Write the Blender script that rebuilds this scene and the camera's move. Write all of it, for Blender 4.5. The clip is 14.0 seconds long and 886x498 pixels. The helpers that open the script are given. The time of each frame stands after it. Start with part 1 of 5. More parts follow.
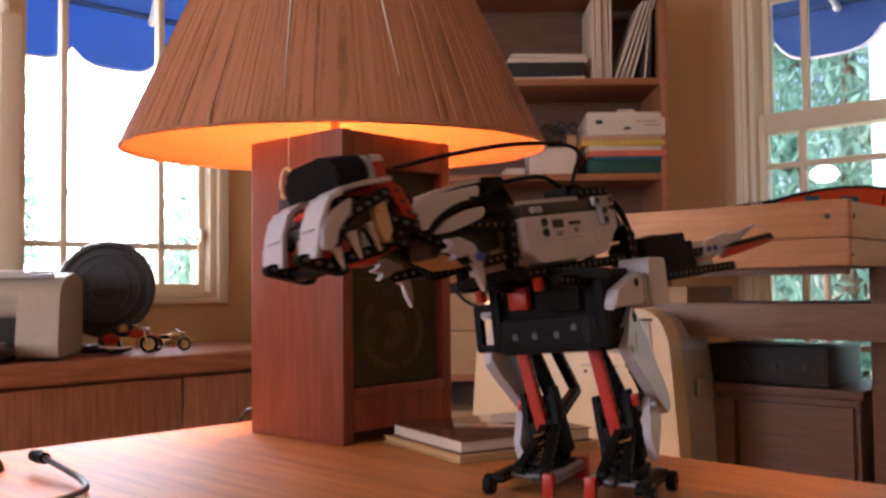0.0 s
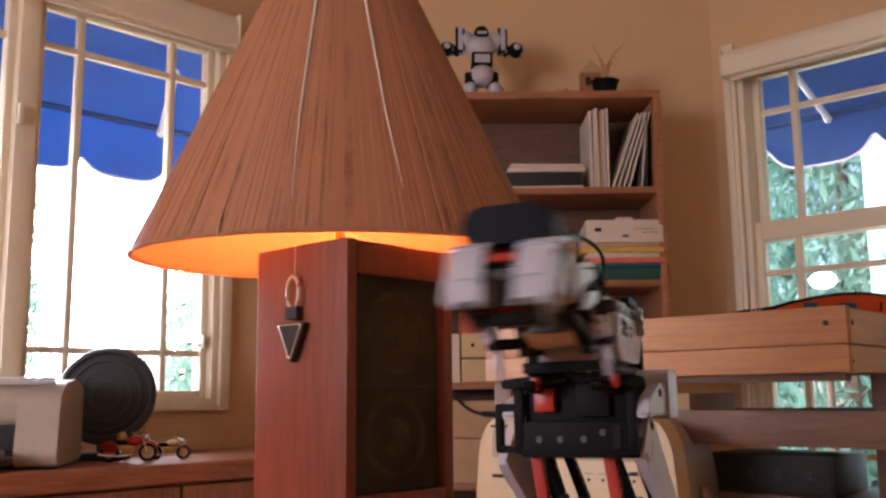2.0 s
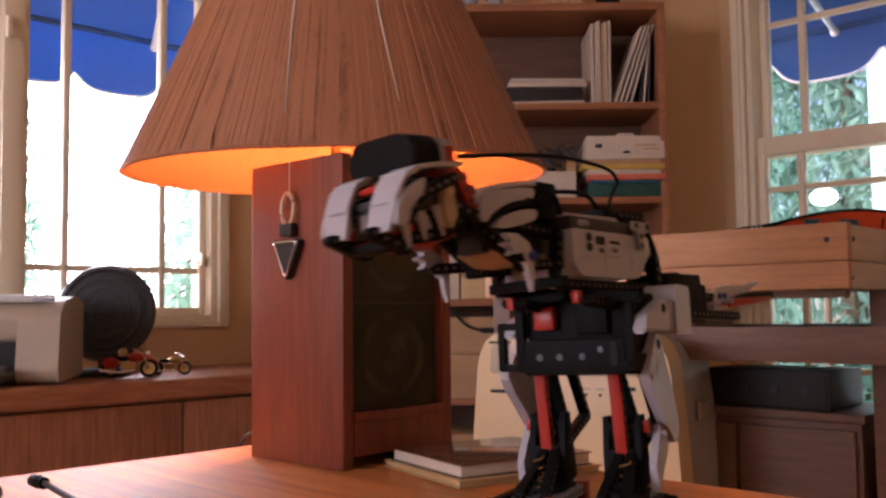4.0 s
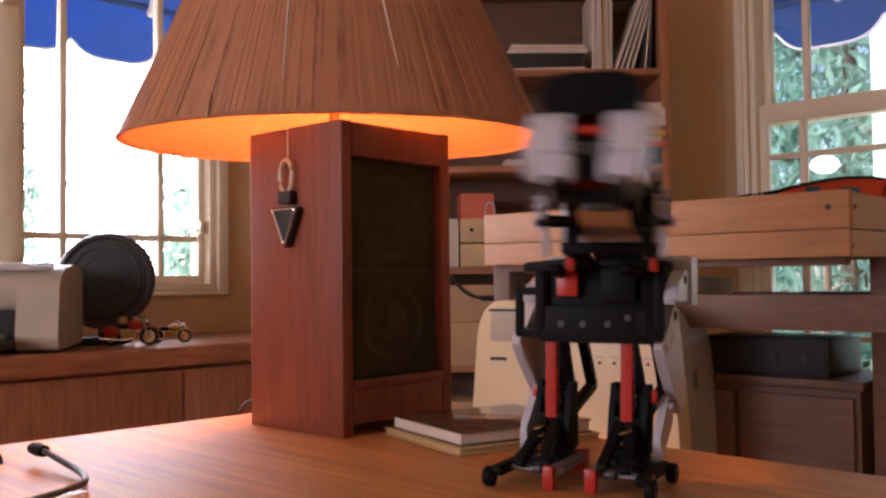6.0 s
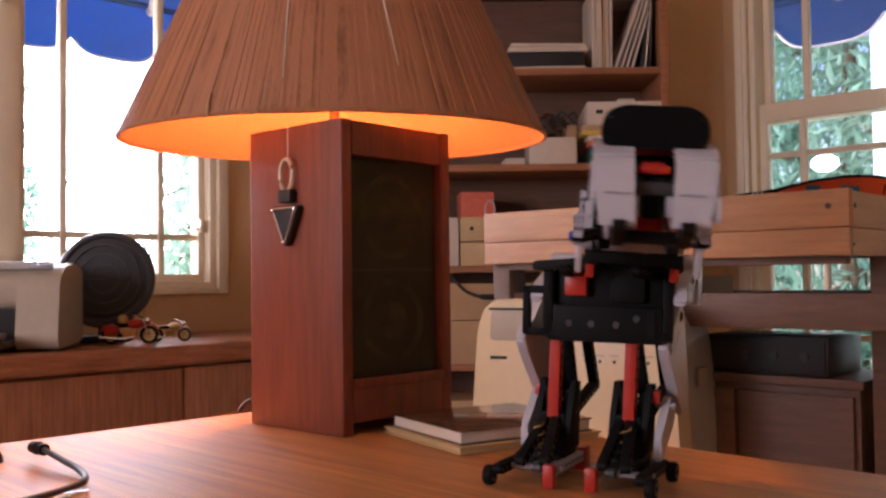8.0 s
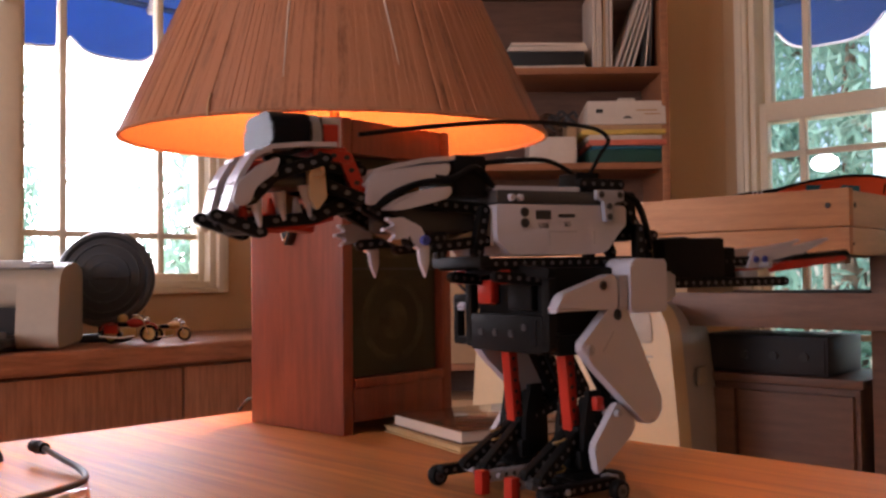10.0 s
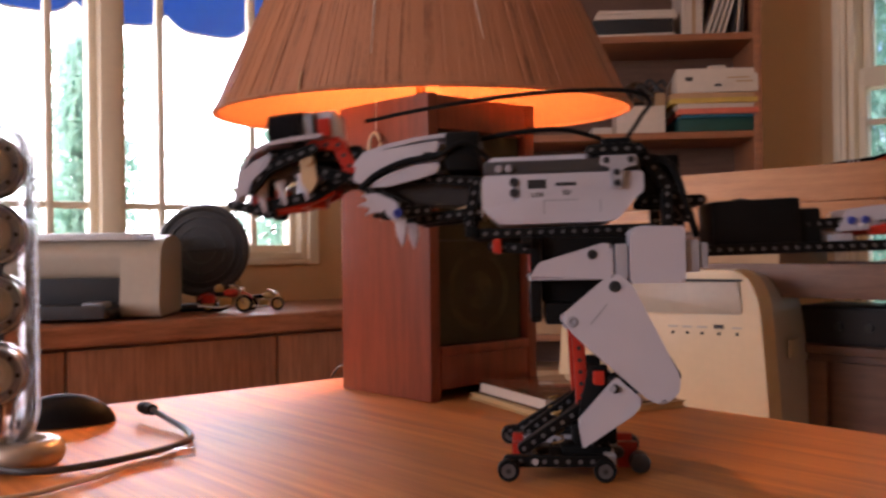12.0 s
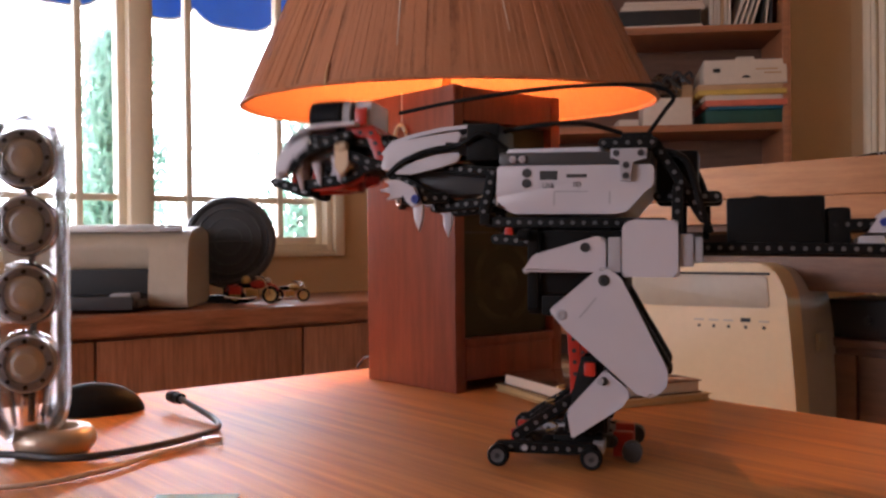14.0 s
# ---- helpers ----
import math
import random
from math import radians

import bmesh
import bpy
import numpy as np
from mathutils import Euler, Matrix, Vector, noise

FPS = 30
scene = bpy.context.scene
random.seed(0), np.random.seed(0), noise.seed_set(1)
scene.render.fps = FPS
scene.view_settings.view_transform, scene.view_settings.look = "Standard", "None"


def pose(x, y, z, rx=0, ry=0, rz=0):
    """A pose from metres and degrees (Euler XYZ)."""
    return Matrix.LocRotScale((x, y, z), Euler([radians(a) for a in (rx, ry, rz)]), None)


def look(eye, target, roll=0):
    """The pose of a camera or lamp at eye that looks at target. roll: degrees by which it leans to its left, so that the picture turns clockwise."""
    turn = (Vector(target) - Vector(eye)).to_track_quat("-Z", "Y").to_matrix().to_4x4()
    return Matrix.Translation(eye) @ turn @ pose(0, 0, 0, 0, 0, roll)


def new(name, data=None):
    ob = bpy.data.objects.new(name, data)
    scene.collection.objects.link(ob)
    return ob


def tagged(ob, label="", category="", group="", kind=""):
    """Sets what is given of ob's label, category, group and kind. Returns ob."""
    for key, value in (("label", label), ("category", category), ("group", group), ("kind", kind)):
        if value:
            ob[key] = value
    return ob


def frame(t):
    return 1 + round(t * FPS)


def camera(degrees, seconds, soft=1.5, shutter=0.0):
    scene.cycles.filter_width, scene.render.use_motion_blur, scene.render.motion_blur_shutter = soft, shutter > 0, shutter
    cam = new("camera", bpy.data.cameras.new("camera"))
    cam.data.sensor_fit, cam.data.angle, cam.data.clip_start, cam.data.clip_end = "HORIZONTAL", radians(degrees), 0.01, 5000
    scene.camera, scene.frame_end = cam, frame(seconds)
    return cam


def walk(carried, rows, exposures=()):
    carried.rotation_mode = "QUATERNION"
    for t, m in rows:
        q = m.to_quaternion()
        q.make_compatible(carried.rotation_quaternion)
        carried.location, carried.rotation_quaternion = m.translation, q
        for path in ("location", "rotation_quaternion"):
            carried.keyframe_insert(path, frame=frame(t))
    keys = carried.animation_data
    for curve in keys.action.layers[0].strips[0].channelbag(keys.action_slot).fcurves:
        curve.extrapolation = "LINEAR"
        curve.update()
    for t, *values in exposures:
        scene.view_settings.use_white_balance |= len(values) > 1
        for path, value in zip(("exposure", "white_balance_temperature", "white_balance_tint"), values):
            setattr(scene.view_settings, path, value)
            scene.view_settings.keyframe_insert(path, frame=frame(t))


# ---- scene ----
cam = camera(50.7, 14.0, soft=2.6, shutter=1.0)
# seconds, x, y, z, pitch, roll, yaw of the hand-held camera
PATH = [
    (0.0, -0.0012, -0.0012, 0.9041, 2.46, 0.60, -0.04), (0.5, -0.0007, -0.0041, 0.9042, 3.67, 0.62, -0.01),
    (1.0, -0.0019, -0.0097, 0.9045, 4.92, 0.62, -0.02), (1.5, -0.0020, -0.0176, 0.9040, 7.43, 0.62, 0.02),
    (2.0, -0.0030, -0.0215, 0.9040, 8.94, 0.60, 0.01), (2.5, -0.0025, -0.0182, 0.9045, 8.15, 0.60, 0.0),
    (3.0, -0.0010, -0.0125, 0.9043, 6.00, 0.60, 0.02), (3.5, -0.0004, -0.0079, 0.9047, 4.76, 0.64, 0.02),
    (6.0, -0.0006, 0.0021, 0.9048, 1.92, 0.68, -0.02), (6.5, -0.0005, 0.0018, 0.9046, 1.92, 0.68, -0.01),
    (7.0, -0.0003, 0.0015, 0.9047, 1.91, 0.68, -0.01), (7.5, -0.0004, 0.0017, 0.9046, 1.89, 0.69, -0.01),
    (8.0, -0.0007, 0.0022, 0.9048, 1.84, 0.68, -0.02), (10.5, -0.0013, 0.0024, 0.9045, 1.78, 0.63, -0.04),
    (11.0, -0.0002, 0.0046, 0.9043, 1.49, 0.64, 0.02), (11.5, -0.0002, -0.0082, 0.9048, 0.71, 0.70, 2.49),
    (12.0, 0.0012, -0.0183, 0.9049, 0.10, 0.71, 5.28), (12.5, 0.0016, -0.0221, 0.9041, -0.19, 0.63, 6.55),
    (13.0, 0.0017, -0.0217, 0.9041, -0.34, 0.57, 6.87), (13.5, 0.0014, -0.0212, 0.9042, -0.44, 0.56, 6.81),
    (14.0, 0.0014, -0.0213, 0.9041, -0.34, 0.57, 6.82),
]
walk(cam, [(t, pose(x, y, z, 90 + p, r, w)) for t, x, y, z, p, r, w in PATH], exposures=[(0, 0.94, 6050, 18), (2.0, 0.92, 6050, 19), (2.6, 0.64, 6050, 20), (3.2, 0.68, 6100, 23), (7, 0.72, 6200, 23), (11, 0.72, 6200, 23), (14, 0.62, 6000, 17)])

# ---- light ----
world = bpy.data.worlds.new("sky")
scene.world = world
world.use_nodes = True
wn = world.node_tree
sky = wn.nodes.new("ShaderNodeTexSky")
sky.sky_type, sky.sun_disc, sky.sun_elevation, sky.sun_rotation = "NISHITA", False, radians(57), radians(-130)
wn.links.new(sky.outputs[0], wn.nodes["Background"].inputs[0])
wn.nodes["Background"].inputs[1].default_value = 0.15
sun = new("sun", bpy.data.lights.new("sun", "SUN"))
sun.data.energy, sun.data.angle, sun.data.color = 5.0, radians(0.6), (1, 0.93, 0.82)
sun.matrix_world = look((-10, -8, 20), (0, 0, 0))
bulb_light = new("bulb_light", bpy.data.lights.new("bulb_light", "POINT"))
bulb_light.data.energy, bulb_light.data.color, bulb_light.data.shadow_soft_size = 14.0, (1.0, 0.41, 0.12), 0.03
bulb_light.location = (-0.132, 1.16, 1.225)
# area lamp standing in for daylight from an assumed, unseen window behind the camera
rear_lamp = new("rear_daylight", bpy.data.lights.new("rear_daylight", "AREA"))
rear_lamp.data.shape, rear_lamp.data.size, rear_lamp.data.size_y = "RECTANGLE", 1.5, 1.2
rear_lamp.data.energy, rear_lamp.data.color = 38.0, (0.98, 0.95, 1.0)


# ---- materials ----
def material(name, color, rough=0.5, metal=0.0, vary=0.12, scale=8.0, bump=0.0, stretch=(1, 1, 1), fine=60.0, color2=None, island=0.0, coat=0.0, random_object=0.0):
    m = bpy.data.materials.new(name)
    m.use_nodes = True
    nt = m.node_tree
    b = nt.nodes["Principled BSDF"]
    b.inputs["Metallic"].default_value = metal
    b.inputs["Coat Weight"].default_value = coat
    co = nt.nodes.new("ShaderNodeTexCoord")
    mp = nt.nodes.new("ShaderNodeMapping")
    mp.inputs["Scale"].default_value = stretch
    nt.links.new(co.outputs["Object"], mp.inputs[0])
    n1, n2 = nt.nodes.new("ShaderNodeTexNoise"), nt.nodes.new("ShaderNodeTexNoise")
    n1.inputs["Scale"].default_value, n2.inputs["Scale"].default_value = scale, fine
    n1.inputs["Detail"].default_value, n2.inputs["Detail"].default_value = 5, 4
    for n in (n1, n2):
        nt.links.new(mp.outputs[0], n.inputs["Vector"])
    add = nt.nodes.new("ShaderNodeMath")
    add.operation = "MULTIPLY_ADD"
    nt.links.new(n2.outputs[0], add.inputs[0])
    add.inputs[1].default_value = 0.5
    nt.links.new(n1.outputs[0], add.inputs[2])
    last = add
    for amount, node, out in ((island, "ShaderNodeNewGeometry", "Random Per Island"), (random_object, "ShaderNodeObjectInfo", "Random")):
        if amount:
            g = nt.nodes.new(node)
            ma = nt.nodes.new("ShaderNodeMath")
            ma.operation = "MULTIPLY_ADD"
            ma.inputs[1].default_value = amount
            nt.links.new(g.outputs[out], ma.inputs[0])
            nt.links.new(last.outputs[0], ma.inputs[2])
            last = ma
    ramp = nt.nodes.new("ShaderNodeValToRGB")
    lo = color2 or [c * (1 - 2 * vary) for c in color]
    hi = [min(1, c * (1 + vary)) for c in color]
    ramp.color_ramp.elements[0].position, ramp.color_ramp.elements[1].position = 0.45, 1.05 + 0.6 * (island + random_object)
    ramp.color_ramp.elements[1].position = min(1.0, ramp.color_ramp.elements[1].position)
    ramp.color_ramp.elements[0].color, ramp.color_ramp.elements[1].color = (*lo, 1), (*hi, 1)
    nt.links.new(last.outputs[0], ramp.inputs[0])
    nt.links.new(ramp.outputs[0], b.inputs["Base Color"])
    rr = nt.nodes.new("ShaderNodeMapRange")
    rr.inputs["To Min"].default_value, rr.inputs["To Max"].default_value = max(0.03, rough - 0.08), min(1, rough + 0.1)
    nt.links.new(n1.outputs[0], rr.inputs[0])
    nt.links.new(rr.outputs[0], b.inputs["Roughness"])
    if bump:
        bp = nt.nodes.new("ShaderNodeBump")
        bp.inputs["Strength"].default_value, bp.inputs["Distance"].default_value = bump, 0.002
        nt.links.new(n2.outputs[0], bp.inputs["Height"])
        nt.links.new(bp.outputs[0], b.inputs["Normal"])
    return m


def glowing(name, color, strength):
    m = bpy.data.materials.new(name)
    m.use_nodes = True
    b = m.node_tree.nodes["Principled BSDF"]
    b.inputs["Base Color"].default_value = (0, 0, 0, 1)
    b.inputs["Emission Color"].default_value = (*color, 1)
    b.inputs["Emission Strength"].default_value = strength
    return m


def clear(name, tint=(1, 1, 1), gloss=0.05, ior=1.45, weight=1.0):
    """Thin clear sheet: sees straight through, with a faint reflection."""
    m = bpy.data.materials.new(name)
    m.use_nodes = True
    nt = m.node_tree
    nt.nodes.clear()
    out, mix, tr, gl, fr = [nt.nodes.new("ShaderNode" + n) for n in ("OutputMaterial", "MixShader", "BsdfTransparent", "BsdfGlossy", "Fresnel")]
    tr.inputs[0].default_value, gl.inputs["Roughness"].default_value, fr.inputs[0].default_value = (*tint, 1), gloss, ior
    half = nt.nodes.new("ShaderNodeMath")
    half.operation, half.inputs[1].default_value = "MULTIPLY", weight
    nt.links.new(fr.outputs[0], half.inputs[0])
    nt.links.new(half.outputs[0], mix.inputs[0])
    nt.links.new(tr.outputs[0], mix.inputs[1])
    nt.links.new(gl.outputs[0], mix.inputs[2])
    nt.links.new(mix.outputs[0], out.inputs[0])
    return m


M = dict(
    wall=material("tan_wall_paint", (0.70, 0.455, 0.235), 0.75, vary=0.04, scale=2, bump=0.15, fine=150),
    ceiling=material("white_ceiling_paint", (0.75, 0.70, 0.62), 0.85, vary=0.03, scale=2, bump=0.1),
    # unseen floor, kept pale to bounce light up into the room
    floor=material("pale_bounce_carpet", (0.52, 0.44, 0.34), 0.95, vary=0.2, scale=5, bump=0.6, fine=300),
    trim=material("cream_window_paint", (0.86, 0.73, 0.53), 0.45, vary=0.04, scale=3, bump=0.05),
    table=material("orange_oak_tabletop", (0.62, 0.275, 0.085), 0.46, vary=0.08, scale=1.5, stretch=(80, 2.4, 20), fine=4.5, bump=0.06, color2=(0.32, 0.118, 0.032)),
    oak=material("counter_oak", (0.40, 0.15, 0.072), 0.36, vary=0.1, scale=4, stretch=(2, 20, 20), fine=24, bump=0.12, color2=(0.19, 0.07, 0.03)),
    oak_v=material("counter_door_oak", (0.36, 0.14, 0.068), 0.42, vary=0.1, scale=4, stretch=(26, 26, 1.6), fine=24, bump=0.12, color2=(0.17, 0.065, 0.028)),
    cherry=material("cherry_speaker_wood", (0.225, 0.050, 0.022), 0.42, vary=0.12, scale=5, stretch=(26, 26, 2.2), fine=30, bump=0.1, color2=(0.14, 0.030, 0.012)),
    grille=material("grey_green_speaker_cloth", (0.062, 0.058, 0.034), 0.95, vary=0.2, scale=12, bump=0.7, fine=900),
    ring=material("paler_grille_cloth", (0.078, 0.070, 0.042), 0.95, vary=0.3, scale=30, bump=0.7, fine=900),
    pine=material("pine_board", (0.49, 0.225, 0.088), 0.5, vary=0.08, scale=4, stretch=(1.6, 20, 20), fine=24, bump=0.12, color2=(0.36, 0.15, 0.057)),
    # paler, greyer copy of the pine: daylight on the bench ends put into colour
    pine_end=material("daylit_pine_board", (0.60, 0.46, 0.34), 0.55, vary=0.08, scale=4, stretch=(20, 1.6, 20), fine=24, bump=0.12),
    shelfwood=material("bookcase_teak", (0.40, 0.155, 0.065), 0.5, vary=0.1, scale=4, stretch=(2, 20, 20), fine=24, bump=0.12, color2=(0.24, 0.10, 0.045)),
    darkwood=material("dark_brown_wood", (0.17, 0.088, 0.054), 0.55, vary=0.15, scale=4, stretch=(2, 18, 18), bump=0.12, fine=24),
    strand=material("raffia_strand", (0.35, 0.142, 0.066), 0.42, vary=0.16, scale=6, stretch=(8, 8, 1.5), fine=40, bump=0.2, color2=(0.13, 0.045, 0.018), island=0.75),
    liner=material("shade_lining", (0.28, 0.112, 0.044), 0.8, vary=0.06, scale=10, stretch=(20, 20, 1), fine=30),
    pale_strand=material("pale_strand", (0.62, 0.50, 0.40), 0.6, vary=0.1),
    brass=material("aged_brass", (0.55, 0.36, 0.14), 0.35, 0.9, vary=0.15),
    white=material("white_plastic", (0.47, 0.445, 0.475), 0.30, vary=0.03, scale=6, bump=0.02),
    offwhite=material("cream_plastic", (0.66, 0.485, 0.27), 0.40, vary=0.04, scale=6),
    acgrey=material("grey_shutter_plastic", (0.42, 0.35, 0.26), 0.4, vary=0.05),
    acside=material("pale_grey_plastic", (0.42, 0.37, 0.33), 0.45, vary=0.05),
    grey=material("light_grey_plastic", (0.34, 0.33, 0.35), 0.35, vary=0.05),
    darkgrey=material("dark_grey_plastic", (0.05, 0.047, 0.046), 0.35, vary=0.1),
    black=material("black_plastic", (0.008, 0.0075, 0.007), 0.5, vary=0.1, scale=10),
    gloss=material("smoky_black_lens", (0.006, 0.006, 0.007), 0.4, vary=0.1),
    # grey of the wheel hubs, also painted in for light through pin holes
    pinhole=material("grey_hub_and_lit_hole", (0.075, 0.07, 0.07), 0.4, vary=0.05),
    red=material("red_plastic", (0.42, 0.028, 0.014), 0.30, vary=0.06),
    tan=material("tan_plastic", (0.52, 0.36, 0.20), 0.38, vary=0.06),
    blue=material("blue_pin_plastic", (0.03, 0.05, 0.28), 0.35, vary=0.05),
    chrome=material("polished_metal", (0.75, 0.73, 0.70), 0.18, 1.0, vary=0.06),
    driver=material("silver_driver_cone", (0.80, 0.77, 0.73), 0.35, 0.0, vary=0.1),
    satin=material("satin_champagne_metal", (0.46, 0.36, 0.27), 0.32, 0.5, vary=0.06),
    orange=material("orange_foam", (0.72, 0.085, 0.02), 0.6, vary=0.06),
    teal=material("teal_foam", (0.02, 0.14, 0.20), 0.6, vary=0.06),
    paper=material("white_paper", (0.62, 0.52, 0.42), 0.8, vary=0.06, scale=12, island=0.3),
    card=material("white_carton", (0.66, 0.55, 0.44), 0.7, vary=0.05),
    kraft=material("kraft_carton", (0.50, 0.30, 0.15), 0.75, vary=0.07),
    yellow=material("yellow_paper", (0.62, 0.40, 0.08), 0.7),
    pink=material("coral_folder", (0.70, 0.16, 0.09), 0.6),
    green=material("dark_green_binder", (0.012, 0.075, 0.055), 0.5),
    cover=material("glossy_brown_book_cover", (0.13, 0.065, 0.035), 0.12, vary=0.2, scale=20, coat=0.6),
    wooden=material("light_wood_box", (0.56, 0.37, 0.17), 0.5, vary=0.06, stretch=(2, 20, 20), fine=24),
    bag=clear("clear_plastic_bag", (0.80, 0.76, 0.72), 0.12, 1.7),
    glass=clear("window_glass", (0.97, 0.98, 0.98), 0.02),
    acrylic=clear("clear_acrylic", (0.985, 0.985, 0.985), 0.03, 1.42, 0.8),
    printer=material("grey_beige_plastic", (0.43, 0.36, 0.27), 0.42, vary=0.05, scale=6),
    ink=material("dark_ink", (0.018, 0.016, 0.015), 0.6),
    awning=material("blue_awning_canvas", (0.055, 0.150, 0.36), 0.8, vary=0.08, scale=3, bump=0.2, fine=200),
    metal=material("white_painted_metal", (0.62, 0.66, 0.74), 0.4, vary=0.05),
    leaf=material("leaf_green", (0.13, 0.25, 0.20), 0.6, vary=0.3, scale=3, island=0.7, color2=(0.05, 0.10, 0.075)),
    # green lightened past real foliage, putting the outdoor haze into its colour
    needle=material("haze_pale_green", (0.34, 0.50, 0.42), 0.6, vary=0.2, scale=3, island=0.5),
    bark=material("bark", (0.12, 0.085, 0.06), 0.9, vary=0.25, scale=6, bump=0.6),
    ground=material("dry_garden_ground", (0.33, 0.30, 0.20), 0.95, vary=0.2, scale=1.5, bump=0.4),
    render_wall=material("pale_turquoise_paint", (0.45, 0.66, 0.68), 0.7, vary=0.05),
    bulb=glowing("lit_bulb", (1.0, 0.55, 0.20), 12.0),
    haze=glowing("bright_haze", (0.98, 0.97, 1.0), 11.0),
    glint=glowing("sun_glint", (1.0, 0.97, 0.90), 9.0),
)
for key, level in (("table", 0.24), ("grille", 0.1), ("black", 0.07), ("gloss", 0.08), ("oak", 0.3), ("ring", 0.1), ("red", 0.3), ("darkgrey", 0.3)):
    M[key].node_tree.nodes["Principled BSDF"].inputs["Specular IOR Level"].default_value = level
# the shaded side shows deep hue through the cloth: a little light passes the awning
for key, share in (("awning", 0.7), ("leaf", 0.45), ("needle", 0.6)):
    nt = M[key].node_tree
    b = nt.nodes["Principled BSDF"]
    tl, mx = nt.nodes.new("ShaderNodeBsdfTranslucent"), nt.nodes.new("ShaderNodeMixShader")
    nt.links.new(b.inputs["Base Color"].links[0].from_socket, tl.inputs[0])
    mx.inputs[0].default_value = share
    nt.links.new(b.outputs[0], mx.inputs[1])
    nt.links.new(tl.outputs[0], mx.inputs[2])
    nt.links.new(mx.outputs[0], nt.nodes["Material Output"].inputs[0])


# ---- shapes ----
def mesh_of(name, bm, mat, smooth=True):
    me = bpy.data.meshes.new(name)
    bmesh.ops.recalc_face_normals(bm, faces=bm.faces)
    bm.to_mesh(me)
    bm.free()
    for m in (mat if isinstance(mat, (list, tuple)) else [mat]):
        me.materials.append(m)
    if smooth:
        for p in me.polygons:
            p.use_smooth = True
        me.set_sharp_from_angle(angle=radians(35))
    return me


def part(name, bm, mat, parent=None, label="", at=None):
    ob = new(name, mesh_of(name, bm, mat))
    if parent:
        ob.parent = parent
    if at is not None:
        ob.matrix_basis = at
    if label:
        ob["label"] = label
    return ob


def thing(name, label, category, at=None, group="", kind=""):
    ob = new(name)
    ob.empty_display_size = 0.05
    if at is not None:
        ob.matrix_basis = at
    return tagged(ob, label, category, group, kind)


def solid(name, bm, mat, label, category, at=None, group="", kind=""):
    return tagged(part(name, bm, mat, None, "", at), label, category, group, kind)


def box(x0, x1, y0, y1, z0, z1, bev=0.0, bm=None, m=None, seg=2):
    bm = bm or bmesh.new()
    g = bmesh.ops.create_cube(bm, size=1.0, matrix=(m or Matrix()) @ Matrix.Translation(((x0 + x1) / 2, (y0 + y1) / 2, (z0 + z1) / 2)) @ Matrix.Diagonal((x1 - x0, y1 - y0, z1 - z0, 1)))
    if bev:
        vs = set(g["verts"])
        bmesh.ops.bevel(bm, geom=[e for e in bm.edges if e.verts[0] in vs and e.verts[1] in vs], offset=bev, segments=seg, profile=0.6, affect="EDGES")
    return bm


def cyl(r, h, at=None, r2=None, n=24, bm=None):
    """A cylinder along its z, from 0 to h."""
    bm = bm or bmesh.new()
    bmesh.ops.create_cone(bm, cap_ends=True, segments=n, radius1=r, radius2=r if r2 is None else r2, depth=h, matrix=(at or Matrix()) @ Matrix.Translation((0, 0, h / 2)))
    return bm


def ball(r, at=None, bm=None, n=16, scale=(1, 1, 1)):
    bm = bm or bmesh.new()
    bmesh.ops.create_uvsphere(bm, u_segments=n, v_segments=max(6, n // 2), radius=r, matrix=(at or Matrix()) @ Matrix.Diagonal((*scale, 1)))
    return bm


def lathe(profile, n=48, at=None, bm=None):
    """Turns (radius, z) pairs round z; closes at the ends where radius is 0."""
    bm = bm or bmesh.new()
    at = at or Matrix()
    rings = [[bm.verts.new(at @ Vector((r * math.cos(2 * math.pi * i / n), r * math.sin(2 * math.pi * i / n), z))) for i in range(n)] for r, z in profile]
    for a, b in zip(rings, rings[1:]):
        for i in range(n):
            bm.faces.new((a[i], a[(i + 1) % n], b[(i + 1) % n], b[i]))
    bmesh.ops.remove_doubles(bm, verts=bm.verts, dist=1e-6)
    return bm


def prism(points, w0, w1, plane="xz", bev=0.0, bm=None, at=None):
    """Extrudes a polygon: 'xz' along y, 'xy' along z, 'yz' along x, from w0 to w1."""
    bm = bm or bmesh.new()
    at = at or Matrix()
    put = {"xz": lambda a, b, w: (a, w, b), "xy": lambda a, b, w: (a, b, w), "yz": lambda a, b, w: (w, a, b)}[plane]
    lo, hi = [[bm.verts.new(at @ Vector(put(a, b, w))) for a, b in points] for w in (w0, w1)]
    n = len(points)
    fs = [bm.faces.new(lo), bm.faces.new(hi[::-1])] + [bm.faces.new((lo[i], hi[i], hi[(i + 1) % n], lo[(i + 1) % n])) for i in range(n)]
    if bev:
        bmesh.ops.bevel(bm, geom=list({e for f in fs for e in f.edges}), offset=bev, segments=2, profile=0.6, affect="EDGES")
    return bm


def rounded(points, r, n=5):
    """The polygon with its corners rounded."""
    out, k = [], len(points)
    for i in range(k):
        p, a, b = Vector(points[i]), Vector(points[i - 1]), Vector(points[(i + 1) % k])
        da, db = (a - p), (b - p)
        q = min(r, da.length * 0.45, db.length * 0.45)
        s, e = p + da.normalized() * q, p + db.normalized() * q
        out += [((1 - u) ** 2 * s + 2 * u * (1 - u) * p + u * u * e).to_tuple() for u in [j / n for j in range(n + 1)]]
    return out


